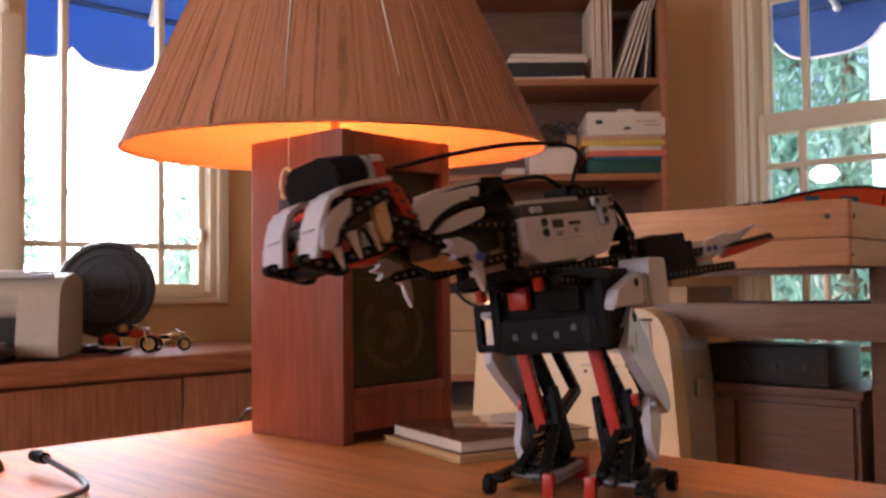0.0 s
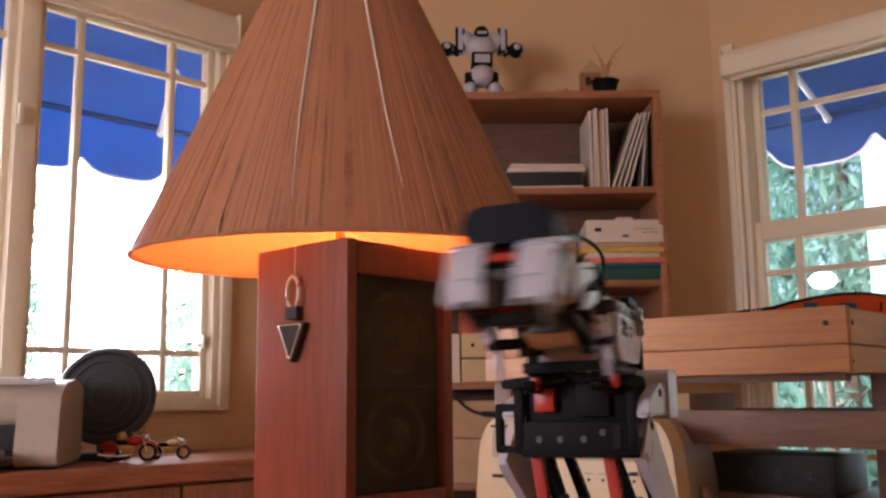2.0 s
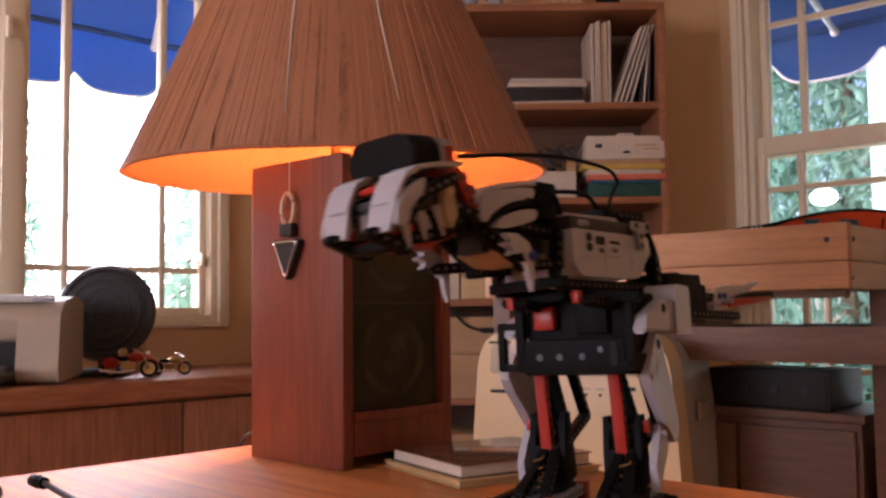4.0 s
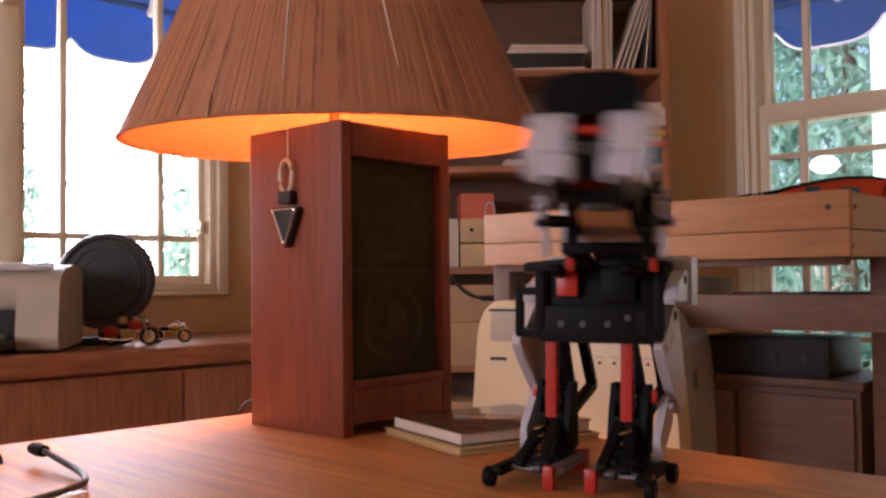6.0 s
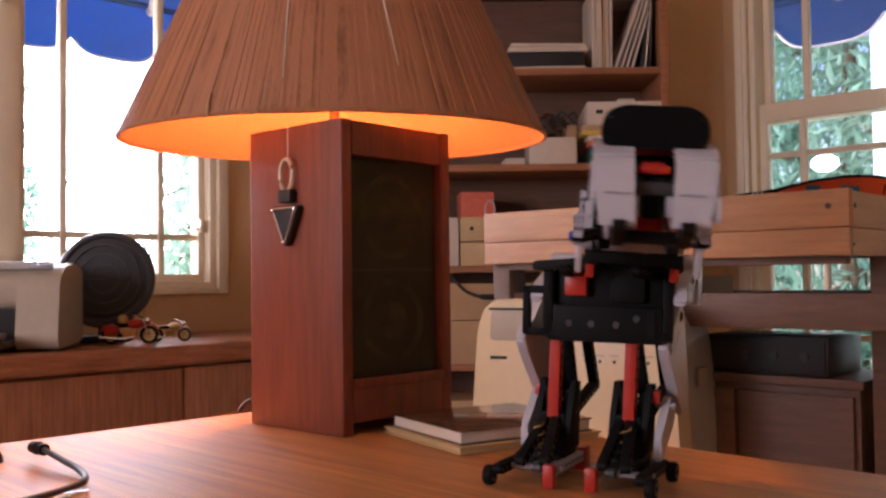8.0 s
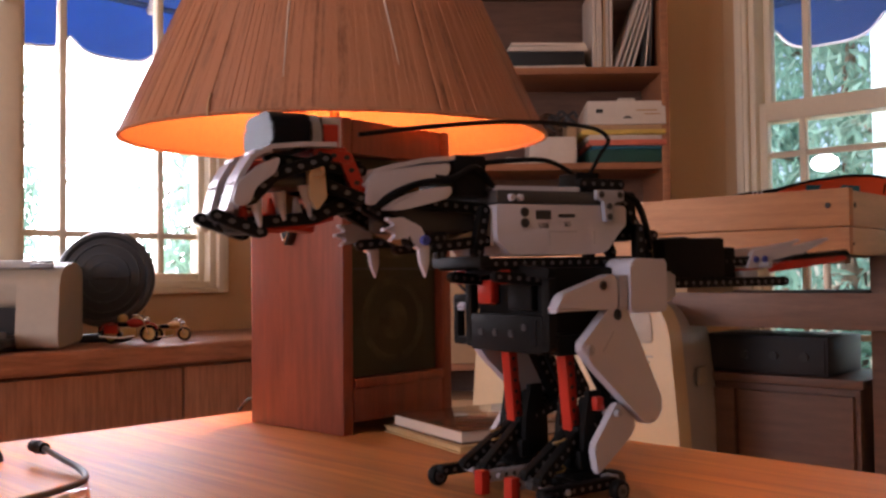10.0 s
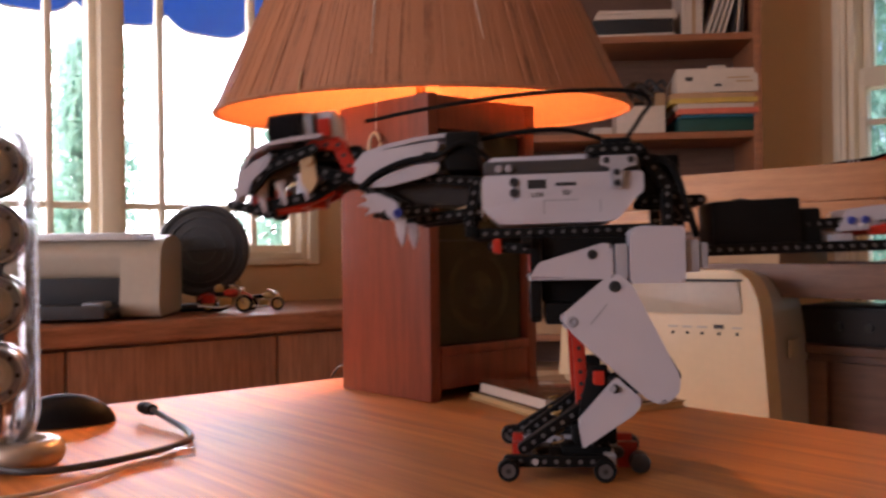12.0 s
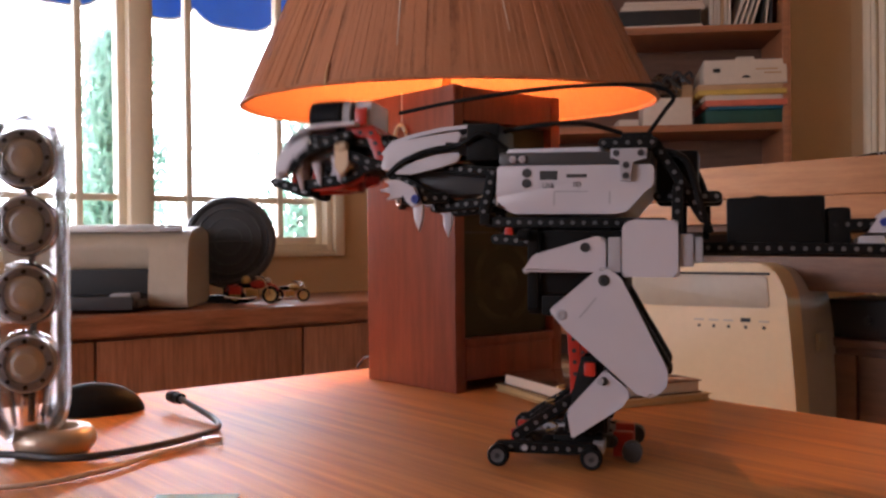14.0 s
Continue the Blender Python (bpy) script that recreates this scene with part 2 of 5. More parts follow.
def smooth_path(points, n=8):
    ps = [Vector(p) for p in points]
    ps = [2 * ps[0] - ps[1]] + ps + [2 * ps[-1] - ps[-2]]
    out = []
    for i in range(1, len(ps) - 2):
        a, b, c, d = ps[i - 1:i + 3]
        for j in range(n):
            u = j / n
            out.append(0.5 * ((2 * b) + (c - a) * u + (2 * a - 5 * b + 4 * c - d) * u * u + (3 * b - a - 3 * c + d) * u ** 3))
    return out + [ps[-2]]


def tube(points, r, n=8, bm=None, soft=True, flat=1.0):
    bm = bm or bmesh.new()
    ps = smooth_path(points) if soft else [Vector(p) for p in points]
    rings, up = [], Vector((0.03, 0.02, 1))
    for i, p in enumerate(ps):
        d = (ps[min(i + 1, len(ps) - 1)] - ps[max(i - 1, 0)]).normalized()
        s = d.cross(up).normalized() if abs(d.dot(up)) < 0.98 else d.cross(Vector((0, 1, 0))).normalized()
        u = s.cross(d)
        rr = r(i / (len(ps) - 1)) if callable(r) else r
        rings.append([bm.verts.new(p + rr * (math.cos(2 * math.pi * k / n) * s + flat * math.sin(2 * math.pi * k / n) * u)) for k in range(n)])
    for a, b in zip(rings, rings[1:]):
        for k in range(n):
            bm.faces.new((a[k], a[(k + 1) % n], b[(k + 1) % n], b[k]))
    bm.faces.new(rings[0][::-1])
    bm.faces.new(rings[-1])
    return bm


def strip(points, w0, w1, thick, bm=None, at=None):
    """A bent plate: the open line of (x, z) points, thick deep, from y = w0 to w1 (w1 may be a pair of end widths)."""
    ps = [Vector((a, 0, b)) for a, b in points]
    up, dn = [], []
    for i, p in enumerate(ps):
        d = (ps[min(i + 1, len(ps) - 1)] - ps[max(i - 1, 0)]).normalized()
        nrm = Vector((-d.z, 0, d.x)) * thick / 2
        up.append((p + nrm).xz.to_tuple())
        dn.append((p - nrm).xz.to_tuple())
    return prism(up + dn[::-1], w0, w1, "xz", 0.0, bm, at)


RX90 = pose(0, 0, 0, 90)
RY90 = pose(0, 0, 0, 0, 90)
# ---- room ----
TOP = 0.75  # height of the tabletop
WL = pose(-0.848, 2.817, 0, 0, 0, 45.5)  # wall with the wide window: x along it, y outwards
WR = pose(1.11, 3.13, 0, 0, 0, -43)      # wall with the sash window
ROOM_H = 2.6


def wall_with_hole(name, at, u0, u1, hole, label):
    bm = bmesh.new()
    if hole:
        a, b, z0, z1 = hole
        for r in ((u0, a, 0, ROOM_H), (b, u1, 0, ROOM_H), (a, b, 0, z0), (a, b, z1, ROOM_H)):
            box(r[0], r[1], 0, 0.15, r[2], r[3], 0, bm)
    else:
        box(u0, u1, 0, 0.15, 0, ROOM_H, 0, bm)
    return solid(name, bm, M["wall"], label, "wall", at, "", "structure")


wall_with_hole("wall_west", WL, -4.6, 0.62, (-1.06, 0.19, 0.885, 2.09), "warm tan painted wall with a wide window")
wall_with_hole("wall_east", WR, -0.165, 4.0, (-0.075, 0.92, 0.5, 2.07), "warm tan painted wall with a sash window")
wall_with_hole("wall_north", pose(-0.45, 3.245, 0), 0, 1.48, None, "warm tan painted wall behind the bookcase")
# wall out of view; its opening is added to hold the area lamp
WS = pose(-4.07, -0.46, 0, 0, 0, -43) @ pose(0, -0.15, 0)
wall_with_hole("wall_south", WS, 0, 5.2, (0.7, 2.2, 0.9, 2.1), "warm tan wall out of view, with an assumed window opening")
WE = pose(4.03, 0.40, 0, 0, 0, 225.5)
wall_with_hole("wall_south_east", WE, 0, 6.2, None, "warm tan painted wall")
rear_lamp.matrix_world = WS @ pose(1.45, 0.13, 1.5) @ pose(0, 0, 0, 90)
solid("floor", box(-4.6, 4.6, -4.6, 4.0, -0.1, 0), M["floor"], "pale carpet floor out of view, bouncing light upward", "floor", None, "", "structure")
solid("ceiling", box(-4.6, 4.6, -4.6, 4.0, ROOM_H, ROOM_H + 0.1), M["ceiling"], "pale painted ceiling", "ceiling", None, "", "structure")


def bars(window, name, rects, y0, y1, bev=0.004):
    for a, b, z0, z1 in rects:
        part(name, box(a, b, y0, y1, z0, z1, bev), M["trim"], window)


def panes(window, rects, y):
    for a, b, z0, z1 in rects:
        part("pane", box(a, b, y, y + 0.003, z0, z1), M["glass"], window, "clear glass pane").visible_shadow = False


def wide_window():
    w = thing("window_1", "cream painted casement window with small-paned edges", "window", WL, "", "structure")
    bars(w, "casing", [(0.19, 0.226, 0.868, 2.16), (-1.14, -1.06, 0.868, 2.16)], -0.018, 0.0)
    bars(w, "sill", [(-1.06, 0.19, 0.868, 0.885)], -0.016, 0.05, 0.004)
    bars(w, "window_frame", [(0.168, 0.19, 0.885, 2.09), (-1.06, -1.03, 0.885, 2.09), (-1.03, 0.168, 0.885, 0.905), (-1.03, 0.168, 2.07, 2.09), (-0.472, -0.415, 0.905, 2.07)], 0.0, 0.11)
    for a, b, v1, v2 in ((-0.415, 0.168, -0.280, 0.021), (-1.03, -0.472, -0.905, -0.600)):
        bars(w, "sash_stile", [(a, a + 0.024, 0.905, 2.07), (b - 0.022, b, 0.905, 2.07)], 0.03, 0.075)
        bars(w, "sash_rail", [(a + 0.024, b - 0.022, 0.905, 0.930), (a + 0.024, b - 0.022, 2.04, 2.07)], 0.03, 0.075)
        bars(w, "muntin", [(v1 - 0.010, v1 + 0.010, 0.930, 2.04), (v2 - 0.010, v2 + 0.010, 0.930, 2.04)], 0.036, 0.066)
        bars(w, "muntin", [(a + 0.024, b - 0.022, 1.034, 1.054), (a + 0.024, b - 0.022, 1.918, 1.938)], 0.040, 0.062)
        panes(w, [(a + 0.024, b - 0.022, 0.930, 2.04)], 0.05)
    part("latch", box(0.140, 0.150, 0.005, 0.03, 1.06, 1.10, 0.003, box(0.130, 0.155, 0.02, 0.032, 1.065, 1.075, 0.003)), M["trim"], w)
    part("latch", box(-0.47, -0.455, -0.02, 0.0, 1.66, 1.72, 0.004), M["trim"], w)
    return w


def sash_window():
    w = thing("window_2", "cream painted double-hung sash window", "window", WR, "", "structure")
    bars(w, "casing", [(-0.118, -0.075, 0.42, 2.14), (0.92, 1.0, 0.42, 2.14)], -0.02, 0.0)
    bars(w, "casing_edge", [(-0.108, -0.088, 0.42, 2.13)], -0.028, -0.02, 0.002)
    bars(w, "sill", [(-0.14, 1.02, 0.42, 0.5)], -0.05, 0.06, 0.006)
    bars(w, "window_frame", [(-0.075, -0.055, 0.5, 2.07), (0.90, 0.92, 0.5, 2.07), (-0.055, 0.90, 2.05, 2.07)], 0.0, 0.13)
    for z0, z1, y in ((0.5, 1.49, 0.03), (1.425, 2.05, 0.075)):
        bars(w, "sash_stile", [(-0.055, -0.030, z0, z1), (0.87, 0.90, z0, z1)], y, y + 0.04)
        low = 0.06 if y > 0.05 else 0.08
        bars(w, "sash_rail", [(-0.030, 0.87, z0, z0 + low), (-0.030, 0.87, z1 - (0.065 if y < 0.05 else 0.03), z1)], y, y + 0.04)
        bars(w, "muntin", [(0.078, 0.100, z0, z1), (0.756, 0.778, z0, z1)], y + 0.006, y + 0.034)
        zz = (1.31, 0.70) if y < 0.05 else (1.893,)
        bars(w, "muntin", [(-0.030, 0.87, z - 0.010, z + 0.010) for z in zz], y + 0.01, y + 0.03)
        panes(w, [(-0.030, 0.87, z0 + 0.03, z1 - 0.03)], y + 0.018)
    part("latch", lathe([(0, 0), (0.018, 0), (0.016, 0.012), (0, 0.015)], 20, pose(0.44, 0.05, 1.49)), M["brass"], w)
    return w


# assumed frame round the area lamp, out of view
def unseen_rear_window():
    w = thing("window_3", "assumed cream window frame, out of view", "window", WS, "", "structure")
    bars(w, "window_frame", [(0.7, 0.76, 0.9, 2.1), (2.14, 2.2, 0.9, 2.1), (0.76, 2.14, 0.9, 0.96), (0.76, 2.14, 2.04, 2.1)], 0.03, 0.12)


def blind(at, u0, u1, z0, z1):
    b = thing("roller_blind", "cream cloth blind cassette above the window", "blind", at)
    part("cassette", prism(rounded([(-0.075, z0), (-0.02, z0), (-0.02, z1), (-0.06, z1), (-0.075, z1 - 0.03)], 0.012), u0, u1, "yz"), M["trim"], b)
    for u in (u0 - 0.006, u1):
        part("end_cap", box(u, u + 0.006, -0.078, -0.018, z0 - 0.003, z1 + 0.003, 0.002), M["trim"], b)
    part("bottom_bar", box(u0 + 0.02, u1 - 0.02, -0.055, -0.035, z0 - 0.012, z0 + 0.004, 0.003), M["trim"], b)


wide_window()
sash_window()
unseen_rear_window()
blind(WL, -1.13, 0.192, 2.035, 2.15)
blind(WR, -0.092, 1.0, 2.005, 2.10)


# ---- outside ----
def awning(at, u0, u1, out, z_wall, z_out, drop, label, phase=0.0, step=0.34, deep=0.06, arms=()):
    a = thing("awning", label, "awning", at)
    part("canvas", prism([(0.16, z_wall), (out, z_out), (out, z_out + 0.008), (0.16, z_wall + 0.008)], u0, u1, "yz"), M["awning"], a)
    n = max(40, int((u1 - u0) * 60))
    line = []
    for i in range(n + 1):
        u = u0 + (u1 - u0) * i / n
        s = ((u - phase) / step) % 1.0
        line.append((u, z_out - drop - deep * (1 - (2 * s - 1) ** 4)))
    part("valance", prism(line + [(u1, z_out), (u0, z_out)], out, out + 0.006, "xz"), M["awning"], a)
    part("hem", tube([(u, out, z) for u, z in line], 0.006, 5, None, False), M["metal"], a, "pale cloth edging")
    part("front_bar", tube([(u0, out - 0.01, z_out + 0.0), (u1, out - 0.01, z_out)], 0.012, 8, None, False), M["awning"], a)
    for ua, ub in arms:
        part("arm", tube([(ua, 0.16, z_out + 0.02), (ub, out - 0.02, z_out - 0.015)], 0.013, 8, None, False), M["metal"], a, "white metal arm")
        part("elbow", ball(0.018, pose(ub, out - 0.02, z_out - 0.02), None, 10), M["metal"], a)


awning(WL, -1.7, 0.62, 0.75, 2.40, 1.97, 0.165, "blue canvas window awning with a scalloped edge", 0.055, 0.34, 0.06, ((0.10, 0.36), (-1.3, -1.55)))
awning(WR, -0.75, 1.6, 0.75, 2.36, 2.03, 0.10, "blue canvas window awning with a scalloped edge", 0.142, 0.44, 0.10, ((0.06, -0.03), (1.2, 1.4)))
solid("ground", box(-400, 400, -400, 400, -0.7, -0.5), M["ground"], "dry pale garden ground", "ground", None, "", "structure")
solid("backdrop", box(-8, 9, 7.0, 7.02, -0.5, 6.5), M["haze"], "bright hazy sky beyond the garden", "sky", WL, "", "structure")


def tree(at, h, r, leaves, seed, label, size=0.10, cone=True, base=0.3, foliage="leaf"):
    rng = random.Random(seed)
    t = thing("tree", label, "tree", at, "garden trees")
    part("trunk", tube([(0, 0, 0), (0.04, 0.02, h * 0.4), (0, 0.03, h * 0.92)], lambda s: 0.11 * (1 - s) + 0.015, 10), M["bark"], t)
    limbs = bmesh.new()
    verts, faces = [], []
    n_limb = 34
    tips = []
    for i in range(n_limb):
        f = base + (1 - base) * (i + rng.random()) / n_limb
        reach = r * ((1.08 - f) / (1.08 - base) if cone else math.sqrt(max(0.05, 1 - (2 * (f - base) / (1 - base) - 0.9) ** 2 / 1.3))) * rng.uniform(0.65, 1.1)
        a = rng.uniform(0, 2 * math.pi)
        z = h * f
        p0, p1 = Vector((0, 0, z)), Vector((reach * math.cos(a), reach * math.sin(a), z - reach * rng.uniform(-0.1, 0.35)))
        tube([p0, (p0 + p1) / 2 + Vector((0, 0, 0.06)), p1], lambda s: 0.02 * (1 - s) + 0.004, 5, limbs)
        tips.append((p0, p1, reach))
    for i in range(leaves):
        p0, p1, reach = rng.choice(tips)
        c = p0.lerp(p1, rng.uniform(0.2, 1.05)) + Vector([rng.gauss(0, 0.10 + 0.09 * reach) for _ in range(3)])
        e = Euler([rng.uniform(0, 6.28) for _ in range(3)]).to_matrix()
        s = size * rng.uniform(0.6, 1.3)
        k = len(verts)
        verts += [tuple(c + e @ Vector(v)) for v in ((-s, 0, 0), (0, -0.27 * s, 0.12 * s), (s, 0, 0), (0, 0.27 * s, 0.12 * s))]
        faces.append((k, k + 1, k + 2, k + 3))
    part("limbs", limbs, M["bark"], t)
    me = bpy.data.meshes.new("crown")
    me.from_pydata(verts, [], faces)
    me.materials.append(M[foliage])
    crown = new("crown", me)
    crown.parent = t
    return t


tree(WL @ pose(0.98, 4.2, -0.5), 2.95, 0.48, 11000, 1, "slender pale green conifer in bright light", 0.055, True, 0.08, "needle")
tree(WL @ pose(1.80, 2.6, -0.5), 2.4, 0.42, 8000, 9, "dense green garden shrub near the window", 0.05, False, 0.05, "needle")
tree(WR @ pose(-0.9, 3.2, -0.5), 4.6, 1.3, 8000, 3, "tall green tree outside the sash window", 0.075, False, 0.08)
tree(WR @ pose(-2.4, 4.4, -0.5), 4.8, 1.4, 6000, 4, "tall green tree outside the sash window", 0.08, True, 0.06)
tree(WR @ pose(0.3, 4.6, -0.5), 4.8, 1.3, 6000, 5, "tall green tree outside the sash window", 0.08, False, 0.06)
# glowing ball on an added post, in place of a spot of sun glare
glare = thing("garden_lantern", "glowing ball standing in for sun glare outdoors", "garden lantern", WR @ pose(-0.578, 2.0, -0.5))
part("post", cyl(0.02, 1.92), M["bark"], glare)
part("globe", ball(0.055, pose(0, 0, 2.0), None, 20, (1.3, 1, 0.8)), M["glint"], glare, "white glowing ball in place of a sun glint")
# boards placed for a pale turquoise upright strip; no fence is known there
f = thing("fence", "pale turquoise boards in place of an upright strip outdoors", "fence", WR @ pose(-0.33, 2.0, -0.5))
for i in range(14):
    part("board", box(i * 0.15, i * 0.15 + 0.142, 0, 0.02, 0, 2.75, 0.003), M["render_wall"], f)


# ---- bookcase and its contents ----
BX0, BX1, BY, BZ = -0.19, 0.712, 2.9, 1.88
bc = thing("bookcase", "teak brown open bookcase with crowded shelves", "bookcase", pose(0, BY, 0))
for x in (BX0, BX1 - 0.024):
    part("side_panel", box(x, x + 0.024, 0, 0.3, 0, BZ - 0.024, 0.002), M["shelfwood"], bc)
part("top_panel", box(BX0, BX1, 0, 0.3, BZ - 0.024, BZ, 0.002), M["shelfwood"], bc)
part("back_panel", box(BX0 + 0.024, BX1 - 0.024, 0.29, 0.3, 0, BZ - 0.024), M["darkwood"], bc)
SHELVES = (1.56, 1.26, 0.945, 0.64, 0.33, 0.06)
for z in SHELVES:
    part("shelf", box(BX0 + 0.024, BX1 - 0.024, 0.004, 0.29, z - 0.021, z, 0.002), M["shelfwood"], bc)


def slab(name, x0, x1, y0, y1, z0, z1, mat, label, cat, rot=0.0, bev=0.003, group=""):
    cx, cy = (x0 + x1) / 2, (y0 + y1) / 2
    return solid(name, box(x0 - cx, x1 - cx, y0 - cy, y1 - cy, 0, z1 - z0, bev), M[mat], label, cat, pose(cx, cy, z0, 0, 0, rot), group)


def upright(name, x, z, h, thick, depth, lean, mat, label, cat="magazine", group="upright magazines"):
    return solid(name, box(-thick / 2, thick / 2, 0, depth, 0, h, 0.0015), M[mat], label, cat, pose(x, BY + 0.03, z, 0, lean, 0), group)


def contents():
    rng = random.Random(8)
    # top shelf: lying papers, a file box and leaning magazines
    z = 1.56
    for i, (h, mat, label) in enumerate(((0.012, "paper", "stack of loose white paper"), (0.045, "ink", "black plastic document tray on paper"), (0.016, "paper", "stack of white printing paper"), (0.012, "card", "thin white folder on papers"))):
        slab("loose_paper" if mat != "ink" else "document_tray", 0.20 + 0.006 * i, 0.462 - 0.008 * (i % 2), BY + 0.03, BY + 0.25, z + 0.001, z + h, mat, label, "paper" if mat != "ink" else "tray", 1.5 * (i - 1), 0.002)
        z += h
    for i in range(6):
        upright("magazine", 0.486 + 0.0105 * i, 1.56, 0.262 + 0.004 * (i % 3), 0.008, 0.21, 0.6 * (i % 2), ("card", "paper", "paper", "kraft", "paper", "card")[i], "upright pale magazine in a bookcase")
    for i in range(4):
        upright("magazine", 0.553 + 0.017 * i, 1.56, 0.268, 0.007, 0.21, 20 - i, "paper", "pale magazine leaning against the bookcase side")
    for i in range(3):
        upright("magazine", 0.632 + 0.014 * i, 1.56, 0.20 + 0.03 * i, 0.006, 0.2, 9 - 3 * i, ("ink", "card", "darkgrey")[i], "thin dark folder leaning in a bookcase")
    # second shelf: binders with a printer carton on top, white box, plastic bag
    slab("binder", 0.462, 0.69, BY + 0.01, BY + 0.26, 1.261, 1.302, "green", "dark green ring binder lying flat", "binder", 0, 0.004)
    slab("folder", 0.468, 0.696, BY + 0.0, BY + 0.25, 1.302, 1.312, "teal", "teal folder lying flat", "folder", 1)
    slab("folder", 0.462, 0.702, BY - 0.008, BY + 0.24, 1.312, 1.330, "pink", "coral red folder lying flat", "folder", -1)
    slab("envelope", 0.455, 0.690, BY + 0.002, BY + 0.22, 1.330, 1.346, "paper", "pale envelope lying flat", "envelope", 2)
    slab("notebook", 0.440, 0.700, BY - 0.004, BY + 0.22, 1.346, 1.362, "yellow", "yellow paper pad lying flat", "notebook", -1)
    slab("folder", 0.436, 0.706, BY + 0.0, BY + 0.22, 1.362, 1.378, "kraft", "tan folder lying flat", "folder", 1)
    carton = thing("carton", "white printer carton lying on folders", "carton", pose(0.578, BY - 0.006, 1.378, -6, 0, 0))
    part("body", box(-0.122, 0.122, 0, 0.2, 0, 0.075, 0.003), M["card"], carton)
    part("flap", prism(rounded([(-0.03, 0.075), (0.03, 0.075), (0.025, 0.083), (-0.025, 0.083)], 0.004), 0.0, 0.004, "xz"), M["card"], carton)
    part("logo_block", box(-0.095, -0.074, -0.002, 0.0, 0.036, 0.048), M["ink"], carton, "dark printed square")
    part("printed_bar", box(0.055, 0.105, -0.002, 0.0, 0.030, 0.034, 0, box(0.030, 0.095, -0.002, 0.0, 0.042, 0.046)), M["kraft"], carton, "lines of small print")
    part("handle_slot", prism([(-0.012, 0.018), (0.016, 0.018), (0.010, 0.024), (0.002, 0.026), (-0.006, 0.024)], -0.002, 0.0, "xz"), M["ink"], carton)
    slab("box", 0.276, 0.424, BY + 0.02, BY + 0.18, 1.261, 1.345, "card", "small white carton box on a shelf", "box", 0)
    slab("box", 0.20, 0.262, BY + 0.05, BY + 0.16, 1.261, 1.285, "paper", "small pale box on a shelf", "box", 4)
    slab("box", 0.395, 0.428, BY + 0.06, BY + 0.12, 1.346, 1.39, "kraft", "small orange brown box", "box", 8)
    bag = bmesh.new()
    bmesh.ops.create_icosphere(bag, subdivisions=3, radius=0.055)
    for v in bag.verts:
        v.co = Vector((v.co.x * 1.1, v.co.y * 0.7, v.co.z * 0.75)) * (1 + 0.35 * noise.noise(v.co * 45))
    solid("plastic_bag", bag, M["bag"], "crumpled clear plastic bag on a carton", "plastic bag", pose(0.35, BY + 0.08, 1.383))
    for i in range(3):
        solid("cable_roll", tube([(0.03 * math.cos(a), 0.012 * math.sin(a), 0.018 * math.sin(a * 2)) for a in [k * 0.7 for k in range(9)]], 0.005, 6), M["darkgrey"], "small dark coil of wire in a bag", "cable", pose(0.40 - 0.028 * i, BY + 0.05, 1.41 - 0.012 * i, 20 * i, 0, 0), "wire coils")
    # third shelf: wooden box, orange carton, papers
    z = 0.945
    wb = thing("wooden_box", "pale wooden storage box with a seam", "box", pose(0.195, BY - 0.01, z))
    part("lower_box", box(-0.14, 0.14, 0, 0.22, 0, 0.072, 0.003), M["wooden"], wb)
    part("lid", box(-0.14, 0.14, 0, 0.22, 0.076, 0.150, 0.003), M["wooden"], wb)
    part("knob", ball(0.006, pose(-0.105, -0.004, 0.115), None, 10), M["ink"], wb)
    slab("loose_paper", -0.02, 0.050, BY - 0.005, BY + 0.2, z, z + 0.15, "paper", "white papers standing beside a wooden box", "paper", 0)
    slab("box", 0.055, 0.160, BY + 0.07, BY + 0.2, z + 0.151, z + 0.235, "pink", "orange carton on a pile of papers", "box", 5)
    solid("scissors_handle", tube([(0.015 * math.cos(a), 0, 0.028 * math.sin(a)) for a in [k * math.pi / 4 for k in range(9)]], 0.003, 6), M["white"], "white loop handle beside an orange carton", "scissors", pose(0.15, BY + 0.02, z + 0.175))
    # lower shelves: cartons
    for x0, x1, z, h, mat in ((0.0, 0.30, 0.64, 0.135, "kraft"), (0.31, 0.60, 0.64, 0.2, "card"), (0.0, 0.30, 0.775, 0.115, "kraft"), (0.0, 0.32, 0.33, 0.2, "kraft"), (-0.15, -0.02, 0.64, 0.2, "card")):
        c = thing("carton", "brown cardboard carton on a shelf", "carton", pose((x0 + x1) / 2, BY, z + 0.001), "shelf cartons")
        w = (x1 - x0) / 2
        part("body", box(-w, w, 0, 0.24, 0, h - 0.002, 0.003), M[mat], c)
        part("tape", box(-w * 0.9, w * 0.9, -0.001, 0.0, h * 0.40, h * 0.46), M["kraft"], c)
        part("hand_hole", prism(rounded([(-0.035, h * 0.55), (0.035, h * 0.55), (0.035, h * 0.70), (-0.035, h * 0.70)], 0.01), -0.002, -0.0005, "xz"), M["ink"], c)
    solid("power_cord", tube([(0.02, 0, 0.12), (0.08, -0.01, 0.06), (0.16, -0.01, 0.05), (0.24, 0, 0.09)], 0.005, 6), M["ink"], "black cord hanging over cartons", "cable", pose(0.0, BY - 0.015, 0.80))


contents()


